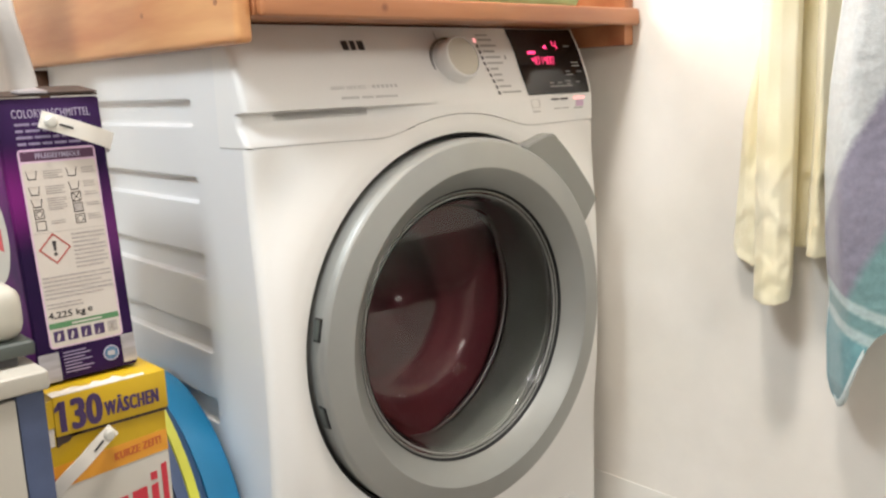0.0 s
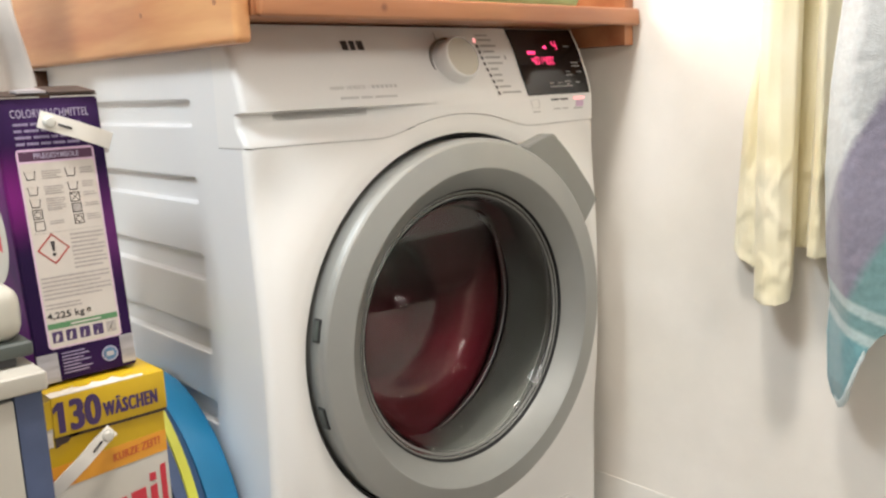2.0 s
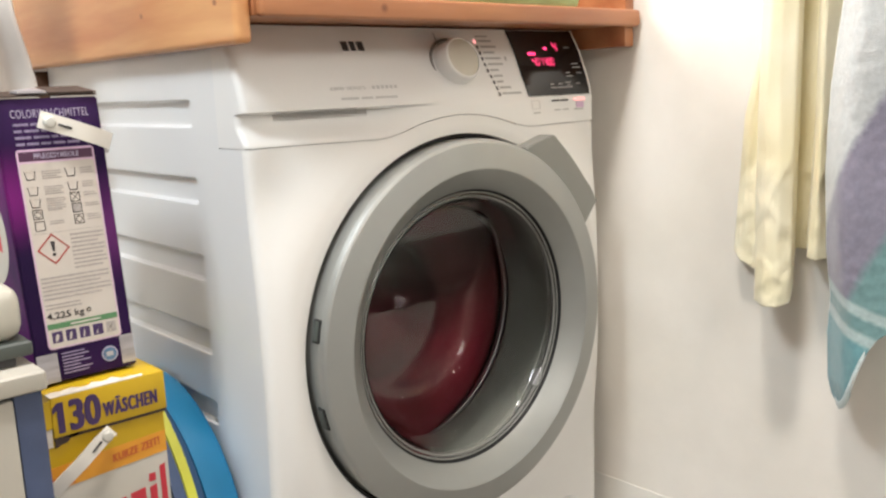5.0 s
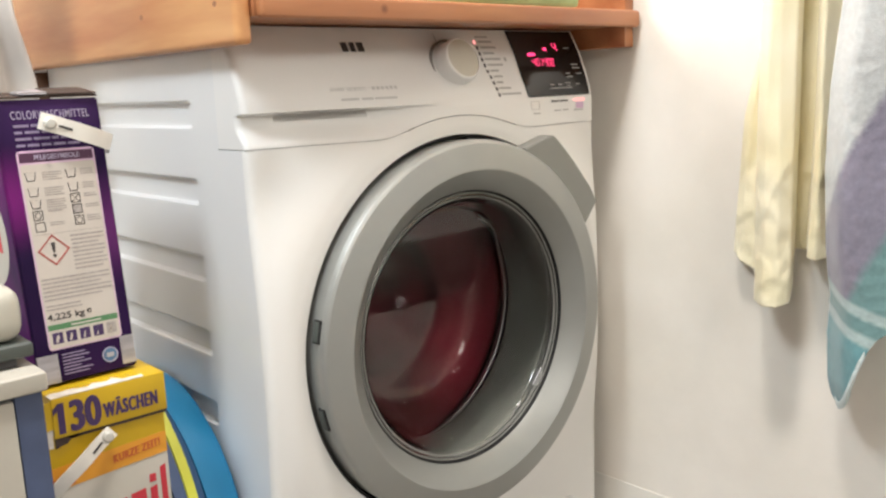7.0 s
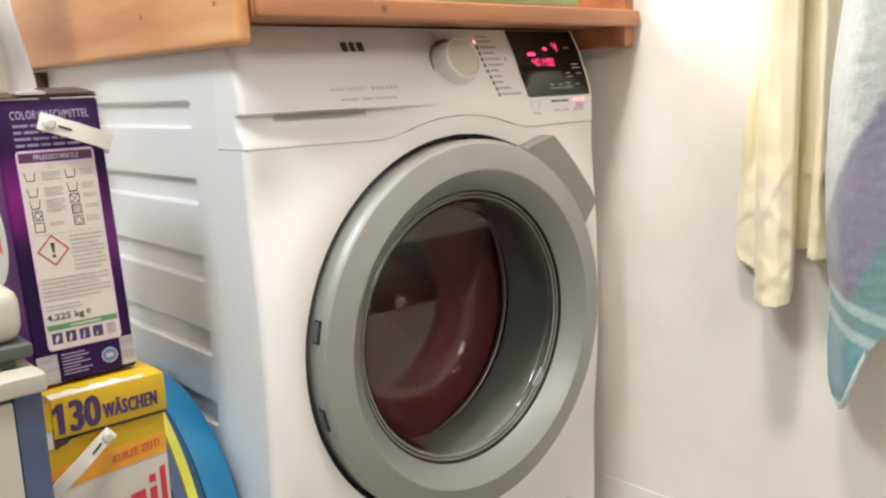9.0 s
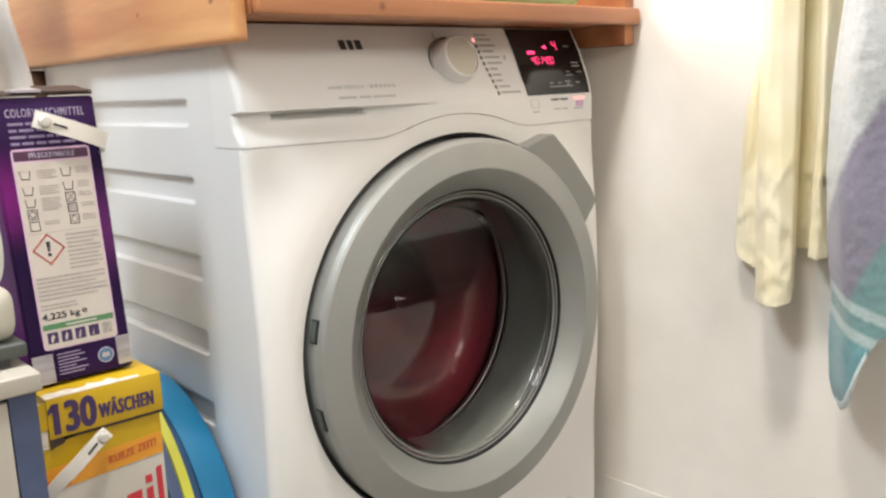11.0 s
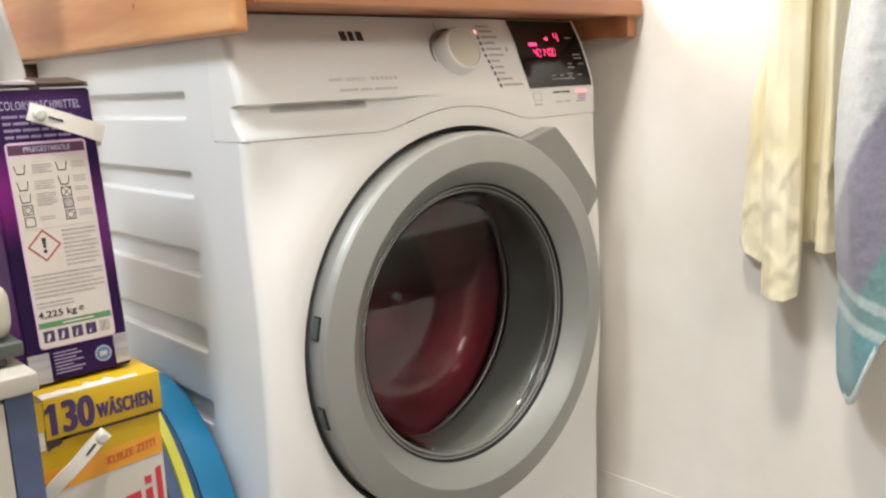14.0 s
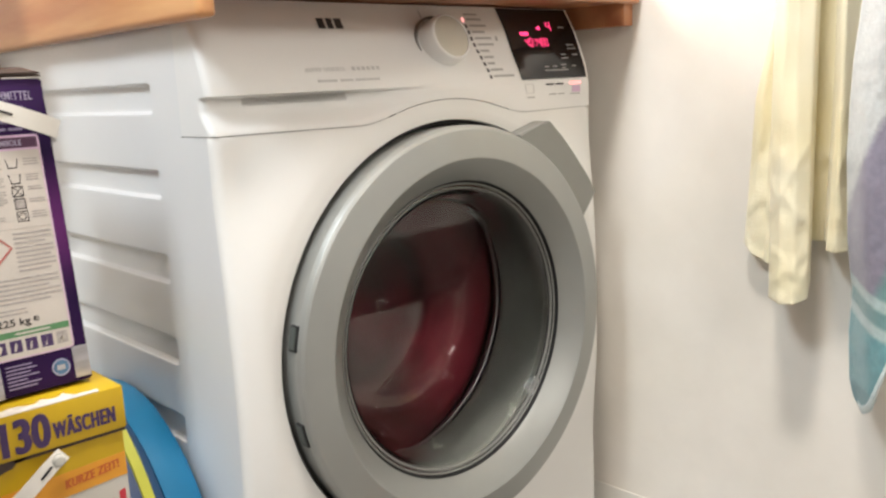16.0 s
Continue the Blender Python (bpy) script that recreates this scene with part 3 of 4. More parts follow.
def control_details():
    # maker's mark as three plain dark blocks
    for u0, u1 in ((0.1540, 0.1630), (0.1665, 0.1740), (0.1775, 0.1870)):
        part("mark_bar", decal(u0, u1, 0.8220, 0.8335, 0.0004, 0.0006), M_PRINTD, machine)
    # printed line on the drawer
    part("drawer_text", lettering("6000 SERIES", 0.050, 0.0042, on_panel, 0.0004, 0.120, 0.7755), M_PRINT2, machine)
    for k in range(6):
        part("text_bar", decal(0.1795 + k * 0.0065, 0.1835 + k * 0.0065, 0.7757, 0.7797, 0.0004, 0.0004), M_PRINT2, machine)
    for k, (a, b) in enumerate(((0.132, 0.156), (0.160, 0.176), (0.179, 0.211))):
        part("text_bar", decal(a, b, 0.7640, 0.7668, 0.0004, 0.0004), M_PRINT2, machine)
    # programme list
    for k in range(10):
        z = 0.8345 - k * 0.00805
        x = 0.3795 + k * 0.0008
        part("programme_mark", decal(x, x + 0.0035, z - 0.0024, z + 0.0024, 0.0004, 0.0005), M_LED_SOFT if k == 0 else M_PRINTD, machine)
        wdt = (0.026, 0.030, 0.022, 0.030, 0.030, 0.016, 0.018, 0.014, 0.024, 0.042)[k]
        part("programme_text", decal(x + 0.008, x + 0.008 + wdt, z - 0.0006, z + 0.0020, 0.0004, 0.0004), M_PRINT, machine)
    part("programme_text", decal(0.386, 0.410, 0.8405, 0.8428, 0.0004, 0.0004), M_PRINT, machine)
    part("lock_sign", decal(0.428, 0.431, 0.8075, 0.8135, 0.0004, 0.0004), M_PRINT, machine)
    # display
    disp = part("display", decal(0.4505, 0.5925, 0.7565, TOP - 0.001, 0.0006, 0.0012), M_BLACK, machine, "black glossy display with glowing red digits")

    def on_display(u, v, w):
        return (u, face_y(u, v) - 0.0020 - w, v)

    # seven-bar digits that lean a little; the bars run a, b, c, d, e, f, g from the top round to the middle
    bars = {"4": "bcfg", "0": "abcdef", "1": "bc"}

    def digit(ch, u0, v0, wd, ht):
        th = wd * 0.14
        ends = {"a": (0, ht, wd, ht), "d": (0, 0, wd, 0), "g": (0, ht / 2, wd, ht / 2), "b": (wd, ht / 2, wd, ht), "c": (wd, 0, wd, ht / 2), "e": (0, 0, 0, ht / 2), "f": (0, ht / 2, 0, ht)}
        bm = bmesh.new()
        for name in bars[ch]:
            p0, q0, p1, q1 = ends[name]
            if q0 == q1:
                poly = ((p0 + th * 0.7, q0 - th / 2), (p1 - th * 0.7, q0 - th / 2), (p1 - th * 0.7, q0 + th / 2), (p0 + th * 0.7, q0 + th / 2))
            else:
                poly = ((p0 - th / 2, q0 + th * 0.5), (p0 + th / 2, q0 + th * 0.5), (p0 + th / 2, q1 - th * 0.5), (p0 - th / 2, q1 - th * 0.5))
            lo = [bm.verts.new(on_display(u0 + p + q * 0.14, v0 + q, 0.0)) for p, q in poly]
            hi = [bm.verts.new(on_display(u0 + p + q * 0.14, v0 + q, 0.0003)) for p, q in poly]
            bm.faces.new(hi)
            for k in range(4):
                bm.faces.new((lo[k], lo[(k + 1) % 4], hi[(k + 1) % 4], hi[k]))
        part("digit", bm, M_RED_LED, disp, "", 0)

    for ch, u, v, wd, ht in (("4", 0.5365, 0.8200, 0.0072, 0.0135), ("4", 0.4820, 0.8000, 0.0056, 0.0105), ("0", 0.4905, 0.8000, 0.0056, 0.0105),
                             ("1", 0.4985, 0.8000, 0.0050, 0.0105), ("4", 0.5075, 0.8000, 0.0050, 0.0105), ("0", 0.5150, 0.8000, 0.0050, 0.0105), ("0", 0.5225, 0.8000, 0.0050, 0.0105)):
        digit(ch, u, v, wd, ht)
    for k in range(5):
        u = 0.4770 + k * 0.0033
        part("indicator_bar", prism(((u, 0.8145), (u + 0.0024, 0.8145), (u + 0.0030, 0.8190), (u + 0.0006, 0.8190)), on_display, 0.0003), M_RED_LED, disp, "", 0)
    part("indicator_mark", prism(((0.5125, 0.8245), (0.5205, 0.8215), (0.5212, 0.8275)), on_display, 0.0003), M_RED_LED, disp, "", 0)
    for u, v, wd in ((0.566, 0.8005, 0.016), (0.566, 0.7955, 0.018), (0.561, 0.825, 0.013), (0.548, 0.7875, 0.010), (0.547, 0.7825, 0.015), (0.572, 0.787, 0.012),
                     (0.506, 0.7715, 0.009), (0.524, 0.7715, 0.009), (0.541, 0.7735, 0.012), (0.543, 0.7695, 0.008), (0.565, 0.7715, 0.009), (0.505, 0.7665, 0.050)):
        part("symbol", prism(((u, v), (u + wd, v), (u + wd, v + 0.0019), (u, v + 0.0019)), on_display, 0.0002), M_DIM, disp)
    # keys under the display
    for u0, u1, v0, v1, mm in ((0.503, 0.5215, 0.7475, 0.7500, M_PRINTD), (0.5245, 0.5420, 0.7475, 0.7500, M_PRINTD), (0.5555, 0.5800, 0.7475, 0.7510, M_LED_SOFT),
                               (0.561, 0.578, 0.7365, 0.7455, M_LABEL_EDGE), (0.507, 0.524, 0.7345, 0.7362, M_PRINT), (0.529, 0.543, 0.7345, 0.7362, M_PRINT),
                               (0.556, 0.577, 0.7335, 0.7352, M_PRINT), (0.453, 0.470, 0.7325, 0.7340, M_PRINT)):
        part("key_print", decal(u0, u1, v0, v1, 0.0004, 0.0004), mm, machine)
    part("key_outline", frame_bm(rounded(0.452, 0.472, 0.7385, 0.7505, 0.002), rounded(0.4527, 0.4713, 0.7392, 0.7498, 0.0018), on_panel, 0.0004), M_PRINT2, machine)
    # knob, square to the leaning panel
    kx, kz, rk = 0.3235, 0.8035, 0.0305
    tilt = Matrix.Translation((kx, face_y(kx, kz), kz)) @ Matrix.Rotation(radians(-21), 4, "X")

    def turned(prof):
        bm = lathe(prof, 0, 0, 48)
        bmesh.ops.transform(bm, matrix=tilt, verts=bm.verts)
        return bm

    knob = part("knob", turned([(rk + 0.0005, 0.010), (rk, -0.002), (rk - 0.0005, -0.020), (rk - 0.002, -0.0235), (rk - 0.004, -0.0245), (rk - 0.0045, -0.0235)]), M_PLASTIC, machine, "white rotary programme knob")
    part("knob_cap", turned([(rk - 0.0044, -0.021), (rk - 0.0046, -0.0232), (rk - 0.008, -0.0228), (0.0, -0.0222)]), M_KNOB, knob, "beige metallic cap")
    part("knob_seat", turned([(rk + 0.0065, 0.004), (rk + 0.0060, -0.0012), (rk + 0.0042, -0.0020), (rk + 0.0035, 0.001)]), M_RIM, machine)


def door():
    ring = part("door", lathe([(0.2530, 0.008), (0.2534, -0.018), (0.2544, -0.027), (0.2544, -0.032), (0.2532, -0.0366), (0.2522, -0.0388), (0.2492, -0.0412), (0.2480, -0.0416), (0.2175, -0.0466), (0.2160, -0.0469), (0.2148, -0.0466)], CX, CZ, 160),
                M_SILVER, machine, "round silver door ring", 14)
    part("door_ring", lathe([(0.2148, -0.0466), (0.2135, -0.0455), (0.1885, -0.0235), (0.1872, -0.0210)], CX, CZ, 160), M_SILVER2, ring, "silver inner bevel with its shade in the colour", 60)
    part("door_gap", lathe([(0.2612, 0.013), (0.2614, -0.006), (0.2560, -0.006), (0.2540, 0.008)], CX, CZ, 128), M_GAP, machine)
    part("seal_ring", lathe([(0.1870, -0.0215), (0.1864, -0.0214), (0.1861, -0.0168), (0.1850, -0.0160), (0.1840, -0.0158), (0.1840, -0.004)], CX, CZ, 128), M_GAP, ring)
    # two grey rings stand in for reflected lines at the glass edge
    part("rim_reflection", lathe([(0.1842, -0.0172), (0.1834, -0.0178), (0.1826, -0.0177), (0.1818, -0.0168)], CX, CZ, 128), M_RIM, ring, "thin grey ring painting the reflection along the glass rim")
    part("rim_reflection", lathe([(0.1790, -0.0158), (0.1783, -0.0170), (0.1774, -0.0168), (0.1768, -0.0142)], CX, CZ, 128), M_RIM, ring)
    # a deep bowl with a flat bottom; its upper half is cut off aslant, in two steps
    side = [(0.1840, -0.0175), (0.1800, -0.0158), (0.1745, -0.0105), (0.1700, 0.004), (0.1620, 0.034), (0.1540, 0.064), (0.1465, 0.092), (0.1420, 0.105), (0.1365, 0.1145), (0.1290, 0.1195), (0.1180, 0.1212), (0.0, 0.1235)]

    def bowl_y(r, z):
        y = float(np.interp(-r, [-p[0] for p in side], [p[1] for p in side]))
        cut = float(np.interp(z, [0.30, BOWL_LOW, BOWL_HIGH, 0.70], [0.32, 0.1215, 0.040, 0.016]))
        k = 0.004
        h = max(0.0, k - abs(y - cut)) / k
        return min(y, cut) - h * h * k * 0.25

    radii = [0.1840, 0.1820, 0.1800, 0.1770, 0.1745, 0.1720, 0.1700] + list(np.arange(0.166, 0.004, -0.0035))
    bm = bmesh.new()
    for shift in (0.0, -0.0032):
        rings = []
        for r in radii:
            row = []
            for k in range(128):
                a = 2 * math.pi * k / 128
                x, z = CX + r * math.cos(a), CZ + r * math.sin(a)
                thin = shift if r < 0.183 else 0.0
                row.append(bm.verts.new((CX + (r + thin) * math.cos(a), bowl_y(r, z) + thin * (0.25 if r > 0.16 else 1.0), CZ + (r + thin) * math.sin(a))))
            rings.append(row)
        rings_mid = bm.verts.new((CX, bowl_y(0.0, CZ) + shift, CZ))
        for p, q in zip(rings, rings[1:]):
            for k in range(128):
                bm.faces.new((p[k], p[(k + 1) % 128], q[(k + 1) % 128], q[k]))
        for k in range(128):
            bm.faces.new((rings[-1][k], rings[-1][(k + 1) % 128], rings_mid))
    bmesh.ops.remove_doubles(bm, verts=bm.verts, dist=0.00002)
    bowl = part("glass_bowl", bm, M_GLASS, ring, "clear glass bowl of the door", 60)
    bowl.visible_shadow = False
    # handle: a flat wing of the ring at its upper edge
    wing = [(0.405, 0.688), (0.440, 0.6975), (0.460, 0.7030), (0.4665, 0.7015), (0.488, 0.680), (0.507, 0.661), (0.525, 0.641), (0.543, 0.6205), (0.5575, 0.602),
            (0.5585, 0.5975), (0.541, 0.5785), (0.5285, 0.566), (0.5245, 0.558), (0.505, 0.560), (0.47, 0.600), (0.44, 0.640)]
    bm = prism(wing, lambda u, v, w: (u, -0.0415 + w + 0.0035 * (0.30 - math.hypot(u - CX, v - CZ)) / 0.05, v), 0.030)
    bmesh.ops.bevel(bm, geom=[e for e in bm.edges if e.calc_length() < 0.075], offset=0.0022, segments=2, affect="EDGES")
    part("door_handle", bm, M_HANDLE, ring, "grey wing-shaped door handle", 30)
    # hinge plates in the gap
    for za in (0.503, 0.395):
        a = math.asin((za - CZ) / 0.2605)
        m = Matrix.Translation((CX - 0.2555 * math.cos(a), -0.0265, za)) @ Matrix.Rotation(a, 4, "Y")
        bm = box_bm(-0.0016, 0.003, -0.0046, 0.0056, -0.0118, 0.0118, 0.0008)
        bmesh.ops.transform(bm, verts=bm.verts, matrix=m)
        hinge = part("hinge_plate", bm, M_DEVGREY, machine, "small hinge cover")
        bm = box_bm(-0.0004, 0.004, -0.0064, 0.0060, -0.0138, 0.0138)
        bmesh.ops.transform(bm, verts=bm.verts, matrix=m)
        part("hinge_gap", bm, M_GAP, hinge)


def machine_inside():
    part("door_seal", lathe([(0.2606, 0.013), (0.205, 0.010), (0.197, 0.014), (0.1965, 0.034), (0.1945, 0.056), (0.1925, 0.066), (0.1905, 0.080), (0.1893, 0.086), (0.1910, 0.091), (0.205, 0.098), (0.25, 0.10)],
                            CX, CZ, 128), M_RUBBER, machine, "grey folded rubber door seal")
    part("tub", lathe([(0.262, 0.012), (0.268, 0.02), (0.268, 0.50), (0.0, 0.50)], CX, CZ, 64), M_GAP, machine)
    part("filter_flap", prism(rounded(0.468, 0.568, 0.020, 0.122, 0.045, 10), lambda u, v, w: (u, 0.0 - w, v), 0.004), M_PLASTIC, machine, "round-topped filter flap")
    part("speck", lathe([(0.0, -0.0002), (0.0013, -0.0006), (0.0, -0.0010)], 0.009, 0.340, 8), M_PRINTD, machine)


machine_body()
machine_front()
control_panel()
control_details()
door()
machine_inside()


def drum_and_washing():
    drum = part("drum", lathe([(0.1960, 0.1000), (0.1940, 0.1015), (0.1950, 0.1060), (0.198, 0.111), (0.236, 0.116), (0.240, 0.13), (0.240, 0.45), (0.232, 0.468), (0.0, 0.475)], 0, 0, 72), M_STEEL, None, "perforated steel drum, spinning", 40)
    for k in range(3):
        a = 2 * math.pi * k / 3
        bm = box_bm(0.195, 0.24, 0.15, 0.44, -0.018, 0.018, 0.008)
        bmesh.ops.rotate(bm, verts=bm.verts, cent=(0, 0, 0), matrix=Matrix.Rotation(a, 3, "Y"))
        part("paddle", bm, M_STEEL, drum)
    drum.parent = machine
    rnd = random.Random(5)
    pile = thing("laundry", (CX, 0, CZ), "dark red wet laundry pressed against the spinning drum", "laundry")
    BASE[pile.name] = Vector((0, 0, 0))
    cuts = [0, 58, 110, 175, 228, 290, 360]
    for k in range(6):
        a0, a1 = cuts[k] - 10, cuts[k + 1] + 10
        rin, dep = 0.112 + rnd.uniform(-0.008, 0.010), 0.126 + rnd.uniform(-0.003, 0.006)
        ph = rnd.uniform(0, 6)
        us = np.linspace(a0, a1, 22)
        vs = np.linspace(0, 1, 18)

        def at(deg, t):
            e = smooth01((deg - a0) / 14) * smooth01((a1 - deg) / 14)
            prof = [(0.236, dep + 0.03), (0.225, dep + 0.008), (0.200, dep), (0.172, dep + 0.002), (0.150, dep + 0.010), (rin + 0.010, dep + 0.030), (rin, dep + 0.055), (rin + 0.010, dep + 0.09), (rin - 0.020, dep + 0.20), (0.05, dep + 0.27), (0.0, dep + 0.28)]
            f = t * (len(prof) - 1)
            i = min(len(prof) - 2, int(f))
            r = prof[i][0] + (prof[i + 1][0] - prof[i][0]) * (f - i)
            d = prof[i][1] + (prof[i + 1][1] - prof[i][1]) * (f - i)
            a = radians(deg)
            lump = noise.noise((r * 26 + ph, a * 2.6, d * 20)) * 0.007
            d += (1 - e) * 0.012 + lump
            r = max(0.0, r + lump * 0.8 * (r > 0.02))
            return (r * math.cos(a), d, r * math.sin(a))

        part("garment", sheet(us, vs, at), M_WASH[(0, 1, 2, 1, 0, 3)[k]], pile, ("maroon cloth", "red cloth", "brownish red cloth", "red cloth", "maroon cloth", "rose cloth")[k], 60)
    return drum, pile


DRUM, LAUNDRY = drum_and_washing()
skirting()

# ---- wooden shelf over the machine ----


def shelf():
    unit = thing("wooden_shelf", (0.3, 0.3, 0.823), "orange-brown lacquered wooden shelf unit over the washing machine", "shelf")
    # side panels run high out of view, height added to block the cool lamp
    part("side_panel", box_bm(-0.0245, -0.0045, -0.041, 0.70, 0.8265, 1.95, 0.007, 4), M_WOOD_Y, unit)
    # added post: its dark colour stands for shade behind the machine
    part("leg", box_bm(-0.0265, 0.0300, 0.606, 0.690, 0.0, 0.8225, 0.002), M_WOOD_DARK, unit, "added rear post, dark for the shade behind the machine")
    for y, z, r in ((0.180, 0.871, 0.0032), (-0.002, 0.870, 0.0030)):
        part("knot", prism([(y + r * 1.3 * math.cos(a), z + r * math.sin(a)) for a in np.linspace(0, 6.0, 12)], lambda u, v, w: (-0.0245 - w, u, v), 0.0003), M_KNOT, unit)
    # right panel, board and strip take the shaded copy of the wood
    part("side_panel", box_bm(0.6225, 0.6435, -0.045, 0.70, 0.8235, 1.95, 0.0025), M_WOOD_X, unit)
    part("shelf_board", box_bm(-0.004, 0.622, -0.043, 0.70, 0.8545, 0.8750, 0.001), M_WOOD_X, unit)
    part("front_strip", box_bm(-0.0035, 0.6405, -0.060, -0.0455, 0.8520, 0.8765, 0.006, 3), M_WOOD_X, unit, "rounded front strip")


shelf()


def green_towel():
    bm = box_bm(0.30, 0.535, -0.036, 0.24, 0.8760, 0.93, 0.018, 4)
    for v in bm.verts:
        v.co.z += 0.004 * noise.noise(v.co * 25) * (v.co.z > 0.88)
    t = thing("folded_towel", (0.42, 0.1, 0.8760), "pale green folded cloth lying on the wooden shelf", "towel")
    part("lower_fold", bm, M_GREENCLOTH, t)
    part("upper_fold", box_bm(0.305, 0.525, -0.030, 0.23, 0.928, 0.975, 0.018, 4), M_GREENCLOTH, t)
    bm = lathe([(0.0, 0.8760), (0.012, 0.8748), (0.013, 0.8850), (0.012, 0.9600), (0.0, 0.9605)], 0, 0, 24)
    for v in bm.verts:
        v.co = Vector((v.co.x + 0.016, v.co.z - 0.022, v.co.y))
    j = thing("small_tub", (0.016, -0.022, 0.8760), "small white plastic tub on the wooden shelf", "tub")
    part("pot", bm, M_STRAP, j)


green_towel()

# ---- boxes of washing powder ----
PX, PZ, SH = -0.217, 0.4835, -0.042   # lower left corner of the purple face, and its lean


def purple(u, v, w):
    return (PX + u + SH * v, 0.080 - w, PZ + v)


def purple_box():
    b = thing("detergent_box", (-0.165, 0.17, PZ), "purple carton of colour washing powder standing on the yellow box", "detergent box")
    bm = bmesh.new()
    for u in (0, 0.104):
        for w in (0, -0.19):
            for v in (0, 0.296):
                bm.verts.new(purple(u, v, w))
    bmesh.ops.convex_hull(bm, input=bm.verts)
    bmesh.ops.dissolve_limit(bm, angle_limit=0.02, verts=bm.verts, edges=bm.edges)
    bmesh.ops.bevel(bm, geom=bm.edges[:], offset=0.0016, segments=2, affect="EDGES")
    part("carton", bm, M_PURPLE, b)
    fl = lambda poly, w0, name, m, d=0.0004, parent=b, label="": part(name, prism(poly, lambda u, v, w: purple(u, v, w0 + w), d), m, parent, label, 0)
    bar = lambda u0, u1, v0, v1: ((u0, v0), (u1, v0), (u1, v1), (u0, v1))
    # flaps along the open top
    part("flap", prism(((0.002, 0), (0.103, 0), (0.100, 0.05), (0.004, 0.05)), lambda u, v, w: (PX + u + SH * 0.296, 0.078 + v, PZ + 0.2975 + v * 0.10 + w), 0.0016), M_CARD, b, "brown cardboard flap")
    part("flap", prism(((0.024, 0.0), (0.052, 0.0), (0.050, 0.03), (0.026, 0.03)), lambda u, v, w: (PX + u + SH * 0.296, 0.076 + v, PZ + 0.3005 + v * 0.10 + w + 0.0012 * math.sin(u * 900)), 0.0022), M_FOIL, b, "torn foil edge")
    part("flap", prism(((0.054, 0.0), (0.102, 0.0), (0.100, 0.045), (0.056, 0.045)), lambda u, v, w: (PX + u + SH * 0.296, 0.0765 + v, PZ + 0.3000 + v * 0.14 + w), 0.0016), M_CARD, b)
    # printed heading
    part("heading", lettering("COLORWASCHMITTEL", 0.077, 0.0084, purple, 0.0005, 0.0155, 0.2768, 0.0, 0.004, 1.12), M_LILAC, b)
    for k, (u1, v) in enumerate(((0.086, 0.2690), (0.072, 0.2625), (0.084, 0.2560), (0.080, 0.2495))):
        u = 0.0165
        rnd = random.Random(k)
        while u < u1 - 0.004:
            du = rnd.uniform(0.006, 0.016)
            fl(bar(u, min(u + du, u1), v, v + 0.0026), 0.0, "text_bar", M_LILAC2)
            u += du + 0.0022
    # label
    lab = fl(rounded(0.0145, 0.0920, 0.036, 0.2455, 0.004), 0.0, "label", M_LABEL_EDGE, 0.0004, b, "cream label with washing symbols and small print")
    fl(rounded(0.0160, 0.0905, 0.0375, 0.2315, 0.003), 0.0004, "label_field", M_LABEL, 0.0002, lab)
    fl(bar(0.0165, 0.0900, 0.2335, 0.2432), 0.0004, "label_bar", M_LABEL_BAR, 0.0002, lab)
    part("label_heading", lettering("PFLEGESYMBOLE", 0.045, 0.0054, lambda u, v, w: purple(u, v, w + 0.0006), 0.0003, 0.031, 0.2357, 0.0, 0.016), M_LILAC, lab)

    def symbol(u, v, kind, s=0.0056):
        lift = lambda a, c, w: purple(a, c, 0.0006 + w)
        if kind == "tub":
            o = ((u - s, v + s * .8), (u - s * .7, v - s * .8), (u + s * .7, v - s * .8), (u + s, v + s * .8))
            i = ((u - s * .86, v + s * .8), (u - s * .6, v - s * .62), (u + s * .6, v - s * .62), (u + s * .86, v + s * .8))
        else:
            o = ((u - s * .9, v + s * .9), (u - s * .9, v - s * .9), (u + s * .9, v - s * .9), (u + s * .9, v + s * .9))
            i = tuple(((a - u) * .84 + u, (c - v) * .84 + v) for a, c in o)
        part("care_symbol", frame_bm(o, i, lift, 0.0002), M_SYMBOL, lab, "", 0)
        if kind == "ring":
            part("care_symbol", frame_bm(circle(u, v, s * .6), circle(u, v, s * .48), lift, 0.0002), M_SYMBOL, lab, "", 0)
        if kind == "cross":
            for q in (1, -1):
                part("care_symbol", prism(((u - s * .8, v - q * s * .8), (u - s * .7, v - q * s * .85), (u + s * .8, v + q * s * .8), (u + s * .7, v + q * s * .85)), lift, 0.0002), M_SYMBOL, lab, "", 0)
        if kind == "full":
            part("care_symbol", prism(bar(u - s * .75, u + s * .75, v - s * .75, v + s * .75), lift, 0.0002), M_LABEL_TEXT, lab, "", 0)

    lines = lambda u0, u1, v, n, dv, seed: [fl(bar(u0, u1 - random.Random(seed * 31 + k).uniform(0, 0.25) * (u1 - u0) * (k % 3 == 2 or n < 4), v - k * dv, v - k * dv + dv * 0.48), 0.0006, "text_bar", M_LABEL_TEXT, 0.0002, lab) for k in range(n)]
    for k, (v, kind) in enumerate(((0.2190, "tub"), (0.2030, "tub"), (0.1905, "tub"), (0.1790, "ring"), (0.1670, "square"))):
        symbol(0.0245 + 0.0004 * k, v, kind)
        lines(0.036, 0.055, v + 0.0030, (4, 4, 5, 1, 2)[k], 0.0024, k)
